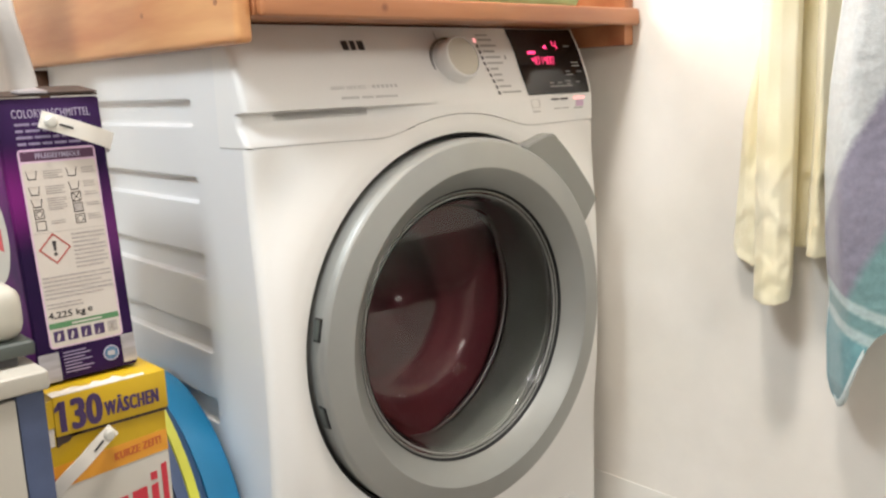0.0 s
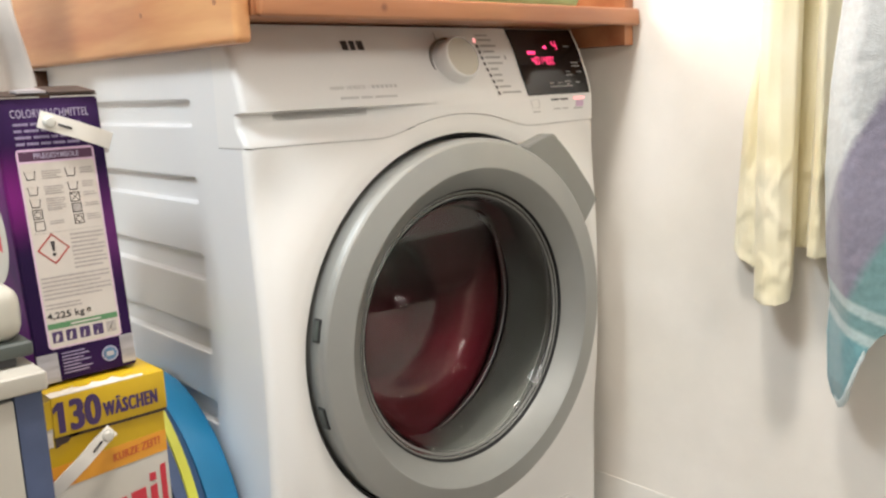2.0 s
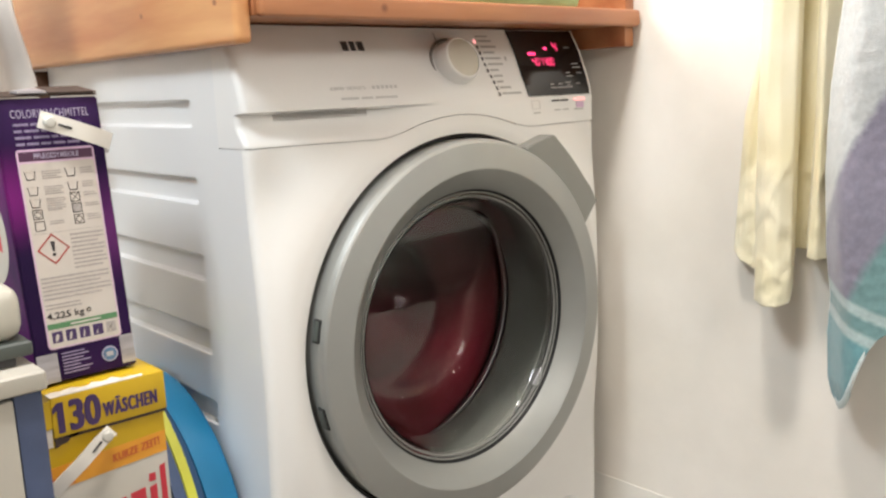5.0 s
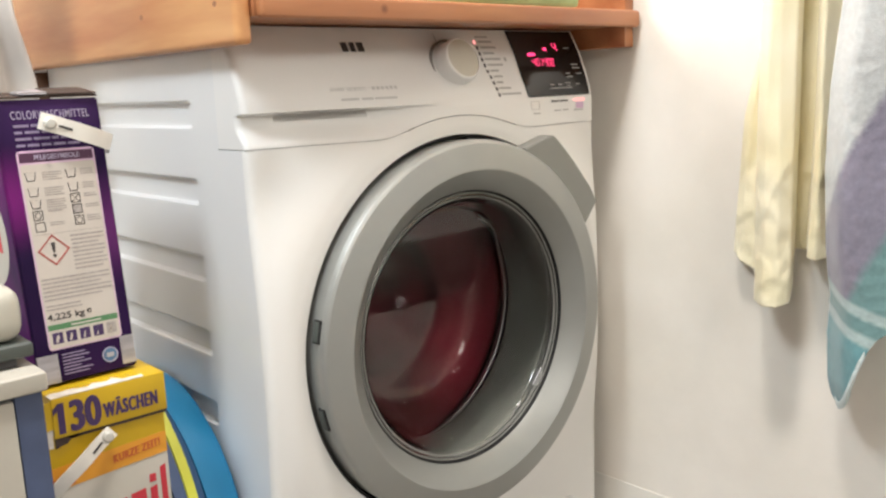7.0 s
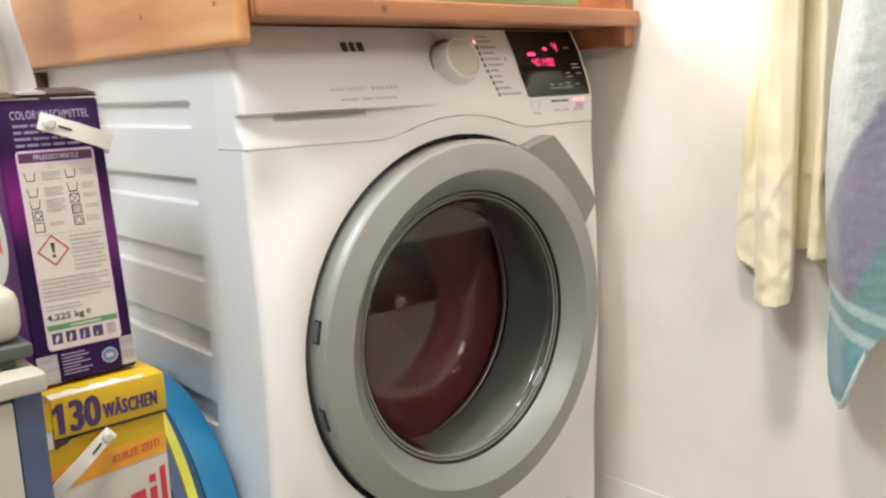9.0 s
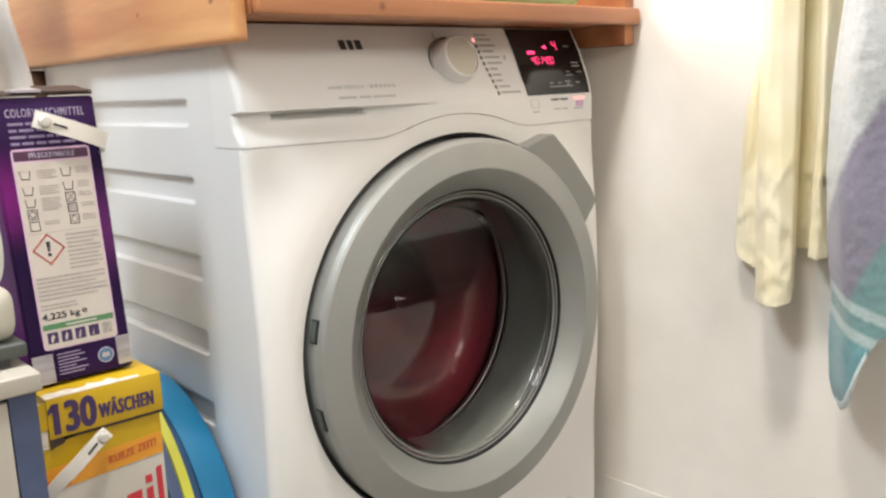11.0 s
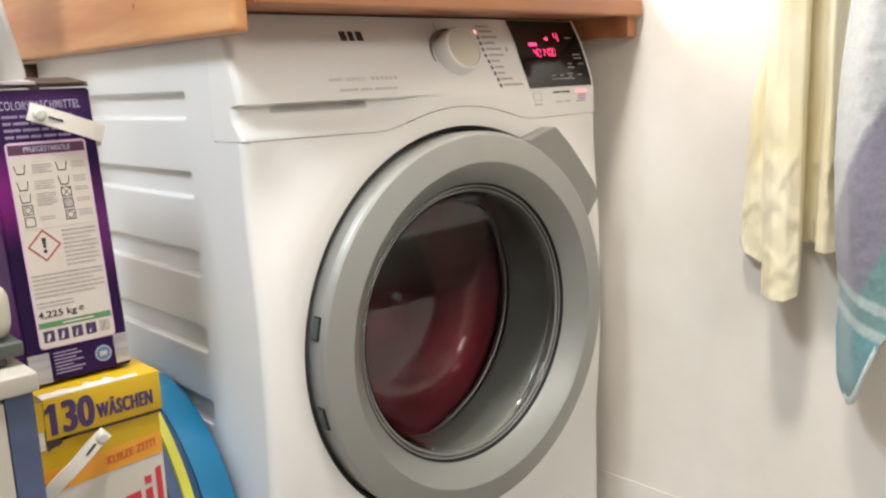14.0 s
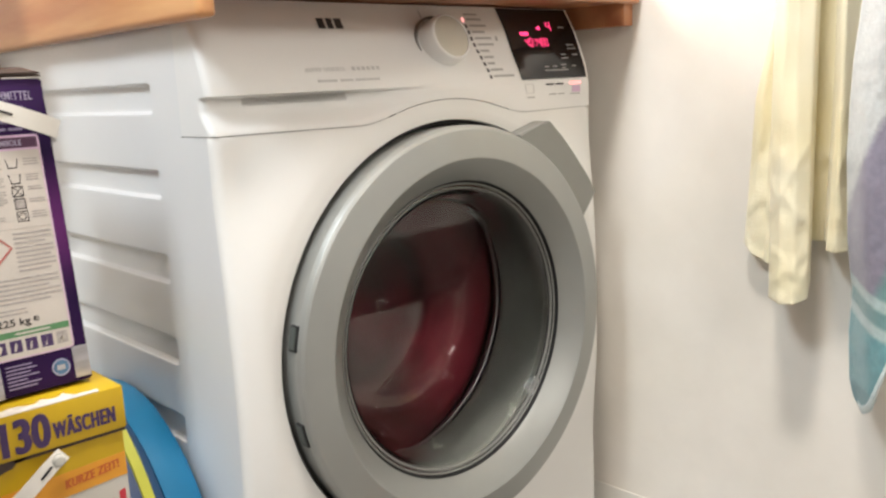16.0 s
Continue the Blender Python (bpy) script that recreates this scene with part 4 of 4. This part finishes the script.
    for k, (v, kind) in enumerate(((0.2195, "tub"), (0.2050, "tub"), (0.1935, "cross"), (0.1820, "full"), (0.1700, "ring"))):
        symbol(0.0645 + 0.0004 * k, v, kind)
        lines(0.0745, 0.0885, v + 0.0030, (3, 3, 2, 2, 3)[k], 0.0024, k + 9)
    fl(bar(0.018, 0.0895, 0.1590, 0.1594), 0.0006, "rule_line", M_LABEL_TEXT, 0.0002, lab)
    # warning diamond
    du, dv, r = 0.0355, 0.1420, 0.0165
    dia = lambda q: ((du - q, dv), (du, dv - q), (du + q, dv), (du, dv + q))
    part("warning_sign", frame_bm(dia(r), dia(r - 0.0022), lambda u, v, w: purple(u, v, w + 0.0006), 0.0003), M_WARN, lab, "red diamond warning sign with exclamation mark", 0)
    part("warning_sign", prism(((du - 0.0022, dv + 0.008), (du + 0.0022, dv + 0.008), (du + 0.0011, dv - 0.0025), (du - 0.0011, dv - 0.0025)), lambda u, v, w: purple(u, v, w + 0.0006), 0.0003), M_SYMBOL, lab, "", 0)
    part("warning_sign", prism(circle(du, dv - 0.0058, 0.0019, 12), lambda u, v, w: purple(u, v, w + 0.0006), 0.0003), M_SYMBOL, lab, "", 0)
    lines(0.054, 0.0885, 0.1535, 9, 0.0044, 3)
    lines(0.0180, 0.0885, 0.1110, 6, 0.0044, 4)
    lines(0.0180, 0.0600, 0.0825, 2, 0.0038, 5)
    part("weight_print", lettering("4,225 kg", 0.0385, 0.0092, lambda u, v, w: purple(u, v, w + 0.0006), 0.0003, 0.0175, 0.0660, 0.0, 0.014), M_PRINTD, lab)
    part("weight_print", lettering("e", 0.0050, 0.0050, lambda u, v, w: purple(u, v, w + 0.0006), 0.0003, 0.0585, 0.0695), M_PRINTD, lab)
    fl(bar(0.0165, 0.0900, 0.0575, 0.0635), 0.0006, "green_bar", M_GREEN, 0.0002, lab, "green print band")
    fl(bar(0.040, 0.072, 0.0595, 0.0612), 0.0008, "text_bar", M_LABEL, 0.0001, lab)
    for k in range(5):
        u = 0.0195 + k * 0.0142
        sq = fl(bar(u, u + 0.0108, 0.0425, 0.0545), 0.0006, "pictogram", M_NAVY_PRINT if k < 4 else M_LABEL_TEXT, 0.0002, lab)
        part("pictogram_mark", prism(((u + 0.003, 0.044), (u + 0.005, 0.044), (u + 0.0075 - 0.0008 * k, 0.050), (u + 0.0055, 0.0525), (u + 0.0035 + 0.0005 * k, 0.049)), lambda a, c, w: purple(a, c, w + 0.0008), 0.0002), M_LABEL, lab, "", 0)
    # foot of the face
    lines2 = [fl(bar(0.026, 0.026 + (0.024, 0.028, 0.022, 0.029, 0.018, 0.030, 0.026)[k], 0.0290 - k * 0.0036, 0.0304 - k * 0.0036), 0.0, "text_bar", M_LILAC2) for k in range(7)]
    part("badge", prism(circle(0.0760, 0.0185, 0.0088), lambda u, v, w: purple(u, v, w), 0.0004), M_BADGE, b, "round pale blue badge", 0)
    part("badge_ring", frame_bm(circle(0.0760, 0.0185, 0.0085), circle(0.0760, 0.0185, 0.0074), lambda u, v, w: purple(u, v, w + 0.0004), 0.0002), M_LILAC, b, "", 0)
    part("badge_mark", prism(bar(0.0722, 0.0798, 0.0160, 0.0210), lambda u, v, w: purple(u, v, w + 0.0004), 0.0002), M_FOIL, b, "", 0)
    fl(bar(0.0005, 0.0215, 0.0005, 0.0320), 0.0, "foil_patch", M_FOIL, 0.0004, b, "silver printed corner")
    fl(bar(0.0885, 0.1036, 0.0040, 0.0360), 0.0, "foil_patch", M_FOIL, 0.0004, b, "silver printed corner")
    # the broad side carries a white oval with a red mark
    side = lambda y, z, w: (PX + SH * (z - PZ) - 0.0004 - w, y, z)
    part("side_field", prism(rounded(0.084, 0.268, 0.487, 0.778, 0.004), side, 0.0003), M_MAGENTA, b, "", 0)
    part("oval", prism([(0.185 + 0.082 * math.cos(radians(a)), 0.640 + 0.062 * math.sin(radians(a))) for a in range(0, 360, 10)], lambda y, z, w: side(y, z, w + 0.0004), 0.0003), M_CARDWHITE, b, "white oval print", 0)
    part("oval_mark", prism(((0.125, 0.622), (0.24, 0.630), (0.24, 0.660), (0.125, 0.646)), lambda y, z, w: side(y, z, w + 0.0008), 0.0003), M_REDTEXT, b, "red print", 0)
    # carrying strap
    strap([(-0.1885, 0.0735, 0.7590), (-0.160, 0.0700, 0.7485), (-0.130, 0.0715, 0.7370), (-0.1165, 0.0790, 0.7315), (-0.1130, 0.092, 0.728), (-0.1125, 0.17, 0.722)], (0.36, 0, 1.0), 0.0175, b)
    stud((-0.1795, 0.0712, 0.7555), 0.0062, b, (-0.165, 0.0690, 0.7500), 20)


def strap(points, across, width, parent):
    """A flat plastic band along points; across: the direction of its width."""
    bm = bmesh.new()
    ac = Vector(across).normalized() * width / 2
    rows = []
    for k, p in enumerate(points):
        p = Vector(p)
        q = Vector(points[min(k + 1, len(points) - 1)]) - Vector(points[max(k - 1, 0)])
        nrm = q.cross(ac).normalized() * 0.0008
        rows.append([bm.verts.new(p + ac + nrm), bm.verts.new(p - ac + nrm), bm.verts.new(p - ac - nrm), bm.verts.new(p + ac - nrm)])
    for a, b in zip(rows, rows[1:]):
        for k in range(4):
            bm.faces.new((a[k], a[(k + 1) % 4], b[(k + 1) % 4], b[k]))
    bm.faces.new(rows[0])
    bm.faces.new(rows[-1][::-1])
    return part("carrying_strap", bm, M_STRAP, parent, "white plastic carrying strap")


def stud(at, r, parent, slot, angle):
    bm = lathe([(0.0, at[1] - 0.0055), (r * 0.7, at[1] - 0.0050), (r, at[1] - 0.0030), (r, at[1] + 0.001)], at[0], at[2], 24)
    part("stud", bm, M_STUD, parent, "round clear plastic stud")
    bm = box_bm(-0.007, 0.007, -0.0004, 0.0004, -0.0011, 0.0011)
    bmesh.ops.transform(bm, verts=bm.verts, matrix=Matrix.Translation(slot) @ Matrix.Rotation(radians(angle), 4, "Y"))
    part("slot", bm, M_PRINTD, parent)


YL, YR, YF = -0.243, -0.102, 0.048


def yellow(u, v, w):
    return (u, YF - w, v)


def yellow_box():
    b = thing("detergent_box", ((YL + YR) / 2, 0.17, 0), "large yellow and white washing powder carton with a worn lid", "detergent box")
    part("carton", box_bm(YL, YR, YF, 0.30, 0.0, 0.47, 0.0015), M_CARDWHITE, b, "white carton")
    bar = lambda u0, u1, v0, v1: ((u0, v0), (u1, v0), (u1, v1), (u0, v1))
    fl = lambda poly, w0, name, m, d=0.0004, label="": part(name, prism(poly, lambda u, v, w: yellow(u, v, w0 + w), d), m, b, label, 0)
    fl(bar(YL + 0.001, YR - 0.0005, 0.398, 0.440), 0.0, "yellow_field", M_YELLOW)
    fl(((YL + 0.001, 0.379), (YR - 0.0005, 0.387), (YR - 0.0005, 0.4110), (YL + 0.001, 0.404)), 0.0003, "orange_field", M_ORANGE)
    # lid with its torn left end
    lid = part("lid", box_bm(-0.2200, YR + 0.0035, YF - 0.004, 0.303, 0.4365, 0.4795, 0.0018), M_YELLOW, b, "yellow lid with worn edges")
    part("lid_end", prism([(-0.2395, 0.4445), (-0.2195, 0.4475), (-0.2195, 0.4770), (-0.2395, 0.4735)], lambda u, v, w: (u, YF - 0.0012 - w, v), 0.0012), M_YELLOW, b, "bent yellow end of the lid", 0)
    part("lid_torn_edge", prism([(-0.2200, 0.4365), (-0.1930, 0.4372), (-0.1975, 0.4335), (-0.2040, 0.4330), (-0.2075, 0.4290), (-0.2140, 0.4280), (-0.2195, 0.4255)], lambda u, v, w: (u, YF - 0.0030 + w, v), 0.002), M_CARD, b, "torn brown cardboard", 0)
    part("lid_torn_edge", prism([(-0.2400, 0.4440), (-0.2210, 0.4468), (-0.2215, 0.4270), (-0.2300, 0.4275), (-0.2360, 0.4250), (-0.2405, 0.4255)], lambda u, v, w: (u, YF - 0.0016 + w, v), 0.001), M_TORN, b, "torn grey cardboard", 0)
    part("lid_dark_gap", box_bm(-0.206, YR + 0.002, YF - 0.0030, YF + 0.004, 0.4335, 0.4372), M_CARD, b)
    rnd = random.Random(3)
    low = [(-0.220 + 0.100 * k / 14, 0.0025 + (0.020 if k < 11 else 0.008) * rnd.uniform(0.5, 1.0)) for k in range(15)]
    part("worn_top", prism([(-0.220, 0.0005), (-0.122, 0.0005)] + low[::-1], lambda u, v, w: (u, YF - 0.004 + v, 0.4795 + w), 0.0006), M_TORN, b, "worn white cardboard patch", 0)
    on_lid = lambda u, v, w: (u, YF - 0.0043 - w, v)
    for off in (0.0, 0.0012, 0.0024):
        part("number_print", lettering("130", 0.0420, 0.0335, on_lid, 0.0005 + off * 0.1, -0.2150 + off, 0.4405, 0.0, 0.016), M_NAVY_PRINT, lid)
    part("number_print", prism(((-0.2142, 0.4738), (-0.2142, 0.4665), (-0.2195, 0.4625), (-0.2195, 0.4680)), on_lid, 0.0005), M_NAVY_PRINT, lid, "", 0)
    for off in (0.0, 0.0007, 0.0014):
        part("word_print", lettering("WÄSCHEN", 0.0585, 0.0195, on_lid, 0.0005 + off * 0.1, -0.1690 + off, 0.4455, 0.0, 0.010, 1.18), M_NAVY_PRINT, lid)
    for off in (0.0, 0.0005, 0.0010):
        part("slogan_print", lettering("KURZE ZEIT!", 0.0520, 0.0090, lambda u, v, w: yellow(u, v + (u + 0.163) * 0.10, w + 0.0008), 0.0004 + off * 0.1, -0.1630 + off, 0.3915, 0.0, 0.008, 1.12), M_ORTEXT, b)
    for u in (-0.232, -0.222, -0.212):
        fl(bar(u, u + 0.008, 0.3835, 0.3925), 0.0008, "text_bar", M_ORTEXT)
    # maker's lettering as plain red bars
    for u0, u1, v0, v1 in ((-0.1130, -0.1065, 0.322, 0.373), (-0.1260, -0.1180, 0.318, 0.352), (-0.1480, -0.1310, 0.316, 0.352), (-0.1720, -0.1530, 0.314, 0.349), (-0.1960, -0.1770, 0.312, 0.346)):
        fl(((u0, v0), (u1, v0 + 0.001), (u1, v1), (u0, v1 - 0.002)), 0.0004, "red_bar", M_REDTEXT, 0.0004)
    fl(bar(-0.1258, -0.1182, 0.3565, 0.3655), 0.0004, "red_bar", M_REDTEXT, 0.0004)
    strap([(-0.1630, 0.0405, 0.4305), (-0.1800, 0.0335, 0.4230), (-0.2000, 0.0320, 0.4080), (-0.2180, 0.0360, 0.3930), (-0.2290, 0.0430, 0.3800)], (0.60, 0, -0.80), 0.0150, b)
    stud((-0.1700, 0.0370, 0.4270), 0.0062, b, (-0.1830, 0.0315, 0.4200), -42)


purple_box()
yellow_box()

# ---- basins on edge beside the machine ----


def basins():
    cy, cz, r = 0.262, 0.2055, 0.205
    b = thing("basin", (-0.02, cy, 0), "bright blue round plastic basin standing on edge", "basin")
    part("bowl", lathe([(0.0, -0.003), (r - 0.012, -0.003), (r - 0.003, -0.006), (r, -0.012), (r, -0.046), (r - 0.006, -0.047), (r - 0.008, -0.012), (0.0, -0.010)], cy, cz, 96, "x"), M_BLUE, b)
    n = thing("basket", (-0.065, cy, 0), "navy round basket with a yellow-green band, on edge", "basket")
    r2, cy = 0.225, 0.250
    part("wall", lathe([(0.0, -0.048), (r2 - 0.040, -0.0478), (r2 - 0.036, -0.050), (r2 - 0.003, -0.0705), (r2, -0.0800), (r2 - 0.003, -0.0975), (r2 - 0.009, -0.0975), (r2 - 0.045, -0.06), (0.0, -0.056)], cy, r2, 96, "x"), M_NAVY, n)
    part("band", lathe([(r2 - 0.0004, -0.0720), (r2 + 0.002, -0.0728), (r2 + 0.002, -0.0835), (r2 - 0.003, -0.0850)], cy, r2, 96, "x"), M_LIME, n, "yellow-green band")


basins()

# ---- small cabinet with a device on it ----


def cabinet():
    c = thing("cabinet", (-0.43, 0.1, 0), "low white cabinet with blue-grey frame and white top", "cabinet")
    part("top", box_bm(-0.66, -0.2470, -0.050, 0.27, 0.5195, 0.5380, 0.004, 3), M_CABWHITE, c, "white rounded top board")
    part("body", box_bm(-0.655, -0.2520, -0.034, 0.265, 0.02, 0.5190, 0.002), M_CABBLUE, c)
    part("post", box_bm(-0.2755, -0.2515, -0.043, -0.034, 0.0, 0.5190, 0.0015), M_CABBLUE, c, "blue-grey frame post")
    part("post", box_bm(-0.655, -0.631, -0.043, -0.034, 0.0, 0.5190, 0.0015), M_CABBLUE, c, "blue-grey frame post")
    part("door", box_bm(-0.6300, -0.2765, -0.0445, -0.034, 0.03, 0.5150, 0.002), M_CABWHITE, c, "white door")
    d = thing("small_appliance", (-0.33, 0.03, 0.538), "cream rounded appliance on a grey-green base", "appliance")
    part("foot", box_bm(-0.40, -0.262, -0.018, 0.07, 0.5382, 0.547, 0.003), M_PRINTD, d)
    part("base", box_bm(-0.42, -0.2475, -0.022, 0.075, 0.5465, 0.5605, 0.004, 3), M_DEVGREY, d, "grey-green base")
    part("housing", box_bm(-0.41, -0.2500, -0.018, 0.07, 0.5600, 0.6130, 0.021, 5), M_DEVWHITE, d, "cream rounded housing")


cabinet()

# ---- cloths ----


def hanging_cloths():
    # pale yellow towel in deep folds
    # each fold line: y near the hem, at half height and at the top of the view, distance from the wall's side, hem height
    pts = [(-0.228, -0.240, -0.272, 0.628, 0.535), (-0.240, -0.252, -0.276, 0.622, 0.522), (-0.256, -0.262, -0.279, 0.626, 0.514), (-0.268, -0.270, -0.281, 0.622, 0.510),
           (-0.277, -0.277, -0.281, 0.600, 0.487), (-0.288, -0.287, -0.289, 0.577, 0.481), (-0.305, -0.303, -0.305, 0.567, 0.477), (-0.319, -0.317, -0.317, 0.571, 0.477),
           (-0.328, -0.327, -0.328, 0.588, 0.482), (-0.319, -0.320, -0.321, 0.615, 0.500), (-0.309, -0.310, -0.310, 0.637, 0.545), (-0.326, -0.332, -0.332, 0.639, 0.545),
           (-0.335, -0.342, -0.342, 0.628, 0.545), (-0.345, -0.352, -0.352, 0.603, 0.541), (-0.356, -0.358, -0.359, 0.597, 0.540), (-0.363, -0.363, -0.366, 0.612, 0.541), (-0.370, -0.372, -0.376, 0.630, 0.545)]
    arr = np.array(pts)
    s = np.arange(len(pts))
    fine = np.linspace(0, len(pts) - 1, 120)

    def at(u, t):
        y0, y1, y2, x, zb = (float(np.interp(u, s, arr[:, k])) for k in range(5))
        z = zb + (1.35 - zb) * t ** 1.35
        y = float(np.interp(z, [0.54, 0.72, 0.86, 1.35], [y0, y1, y2, y2 - 0.01]))
        low = smooth01((0.74 - z) / 0.10)
        ridge = 1 - abs(noise.noise((u * 0.42, z * 17, 7))) * 2.4
        wr = noise.noise((u * 0.9, z * 12, 1.5)) * 0.0028 - max(0.0, ridge) ** 3 * 0.0030 * low + noise.noise((u * 0.7, z * 42, 4)) * (0.0003 + 0.0020 * low) + noise.noise((u * 2.2, z * 90, 11)) * 0.0007
        return (min(0.641, x + wr), y + wr * 0.5, z)

    t = thing("hanging_towel", (0.61, -0.31, 0.48), "pale yellow cotton towel hanging in folds by the wall", "towel")
    ob = part("cloth", sheet(fine, np.linspace(0, 1, 110), at), M_TOWELY, t, "", 180)
    solid(ob, 0.0035)
    # banded terry towel, hung by a corner
    lz = [0.361, 0.39, 0.448, 0.499, 0.562, 0.66, 0.714, 0.754, 0.805, 0.856, 1.4]
    ly = [-0.409, -0.402, -0.398, -0.401, -0.394, -0.392, -0.393, -0.396, -0.402, -0.408, -0.43]
    yb, zb_ = [0.0, 0.006, 0.020, 0.040, 0.058, 0.075, 0.10, 0.18], [0.370, 0.358, 0.384, 0.428, 0.462, 0.475, 0.50, 0.56]

    def at2(w, t):
        zb = float(np.interp(w, yb, zb_))
        return towel_at(w, zb + (1.35 - zb) * t ** 1.25)

    def towel_at(w, z):
        left = float(np.interp(z, lz, ly))
        y = left - w * (1 + 0.1 * math.sin(z * 8)) + 0.020 * math.exp(-(w / 0.010) ** 2)
        x = 0.560 + 0.030 * math.exp(-(w / 0.010) ** 2) + 0.010 * math.sin(w * 62 + z * 5) + 0.006 * noise.noise((w * 25, z * 9, 3)) + 0.0012 * noise.noise((w * 90, z * 90, 9))
        return (x, y, z)

    t2 = thing("hanging_towel", (0.56, TOWEL_Y, TOWEL_Z), "white, lavender and teal banded terry towel hanging by a corner", "towel")
    ob = part("cloth", sheet(np.linspace(0, 0.18, 90), np.linspace(0, 1, 260), at2), M_TERRY, t2, "", 180)
    solid(ob, 0.005)
    trim = lambda w, d: Vector(towel_at(w, float(np.interp(w, yb, zb_)) + d)) + Vector((-0.0035, -0.001, -0.002))
    ob = part("trim", sheet(np.linspace(0.004, 0.047, 40), np.linspace(0, 0.009, 5), trim), M_SELVAGE, t2, "white selvage along the hem", 180)
    solid(ob, 0.003)
    # white cloth behind the boxes
    def at3(u, t):
        z = 0.775 + (1.3 - 0.775) * t
        right = -0.099 - 0.019 * smooth01((z - 0.79) / 0.11)
        x = right - u * 0.2
        return (x, 0.360 + 0.016 * math.sin(u * 21 + z * 6) + 0.006 * noise.noise((u * 9, z * 12, 2)), z)

    t3 = thing("hanging_cloth", (-0.19, 0.36, 0.775), "white cotton cloth hanging beside the wooden shelf", "cloth")
    ob = part("cloth", sheet(np.linspace(0, 1, 60), np.linspace(0, 1, 50), at3), M_WHITECLOTH, t3, "", 180)
    solid(ob, 0.003)
    part("hanging_rod", lathe([(0.0, -0.340), (0.006, -0.339), (0.007, -0.334), (0.007, -0.0247), (0.0, -0.0246)], 0.360, 1.300, 20, "x"), M_WOOD_DARK, t3, "dark wooden rod fixed to the shelf")


hanging_cloths()


def motions():
    """The drum and the washing in it spin evenly, 80 degrees a picture at 30 a second."""
    turns = [(k / FPS, 80.0 * k) for k in range(int(16 * FPS) + 1)]
    walk(DRUM, [(t, pose(CX - 0.3, -0.3, CZ, 0, a, 0)) for t, a in turns])
    walk(LAUNDRY, [(t, pose(CX, 0, CZ, 0, a, 0)) for t, a in turns])


motions()
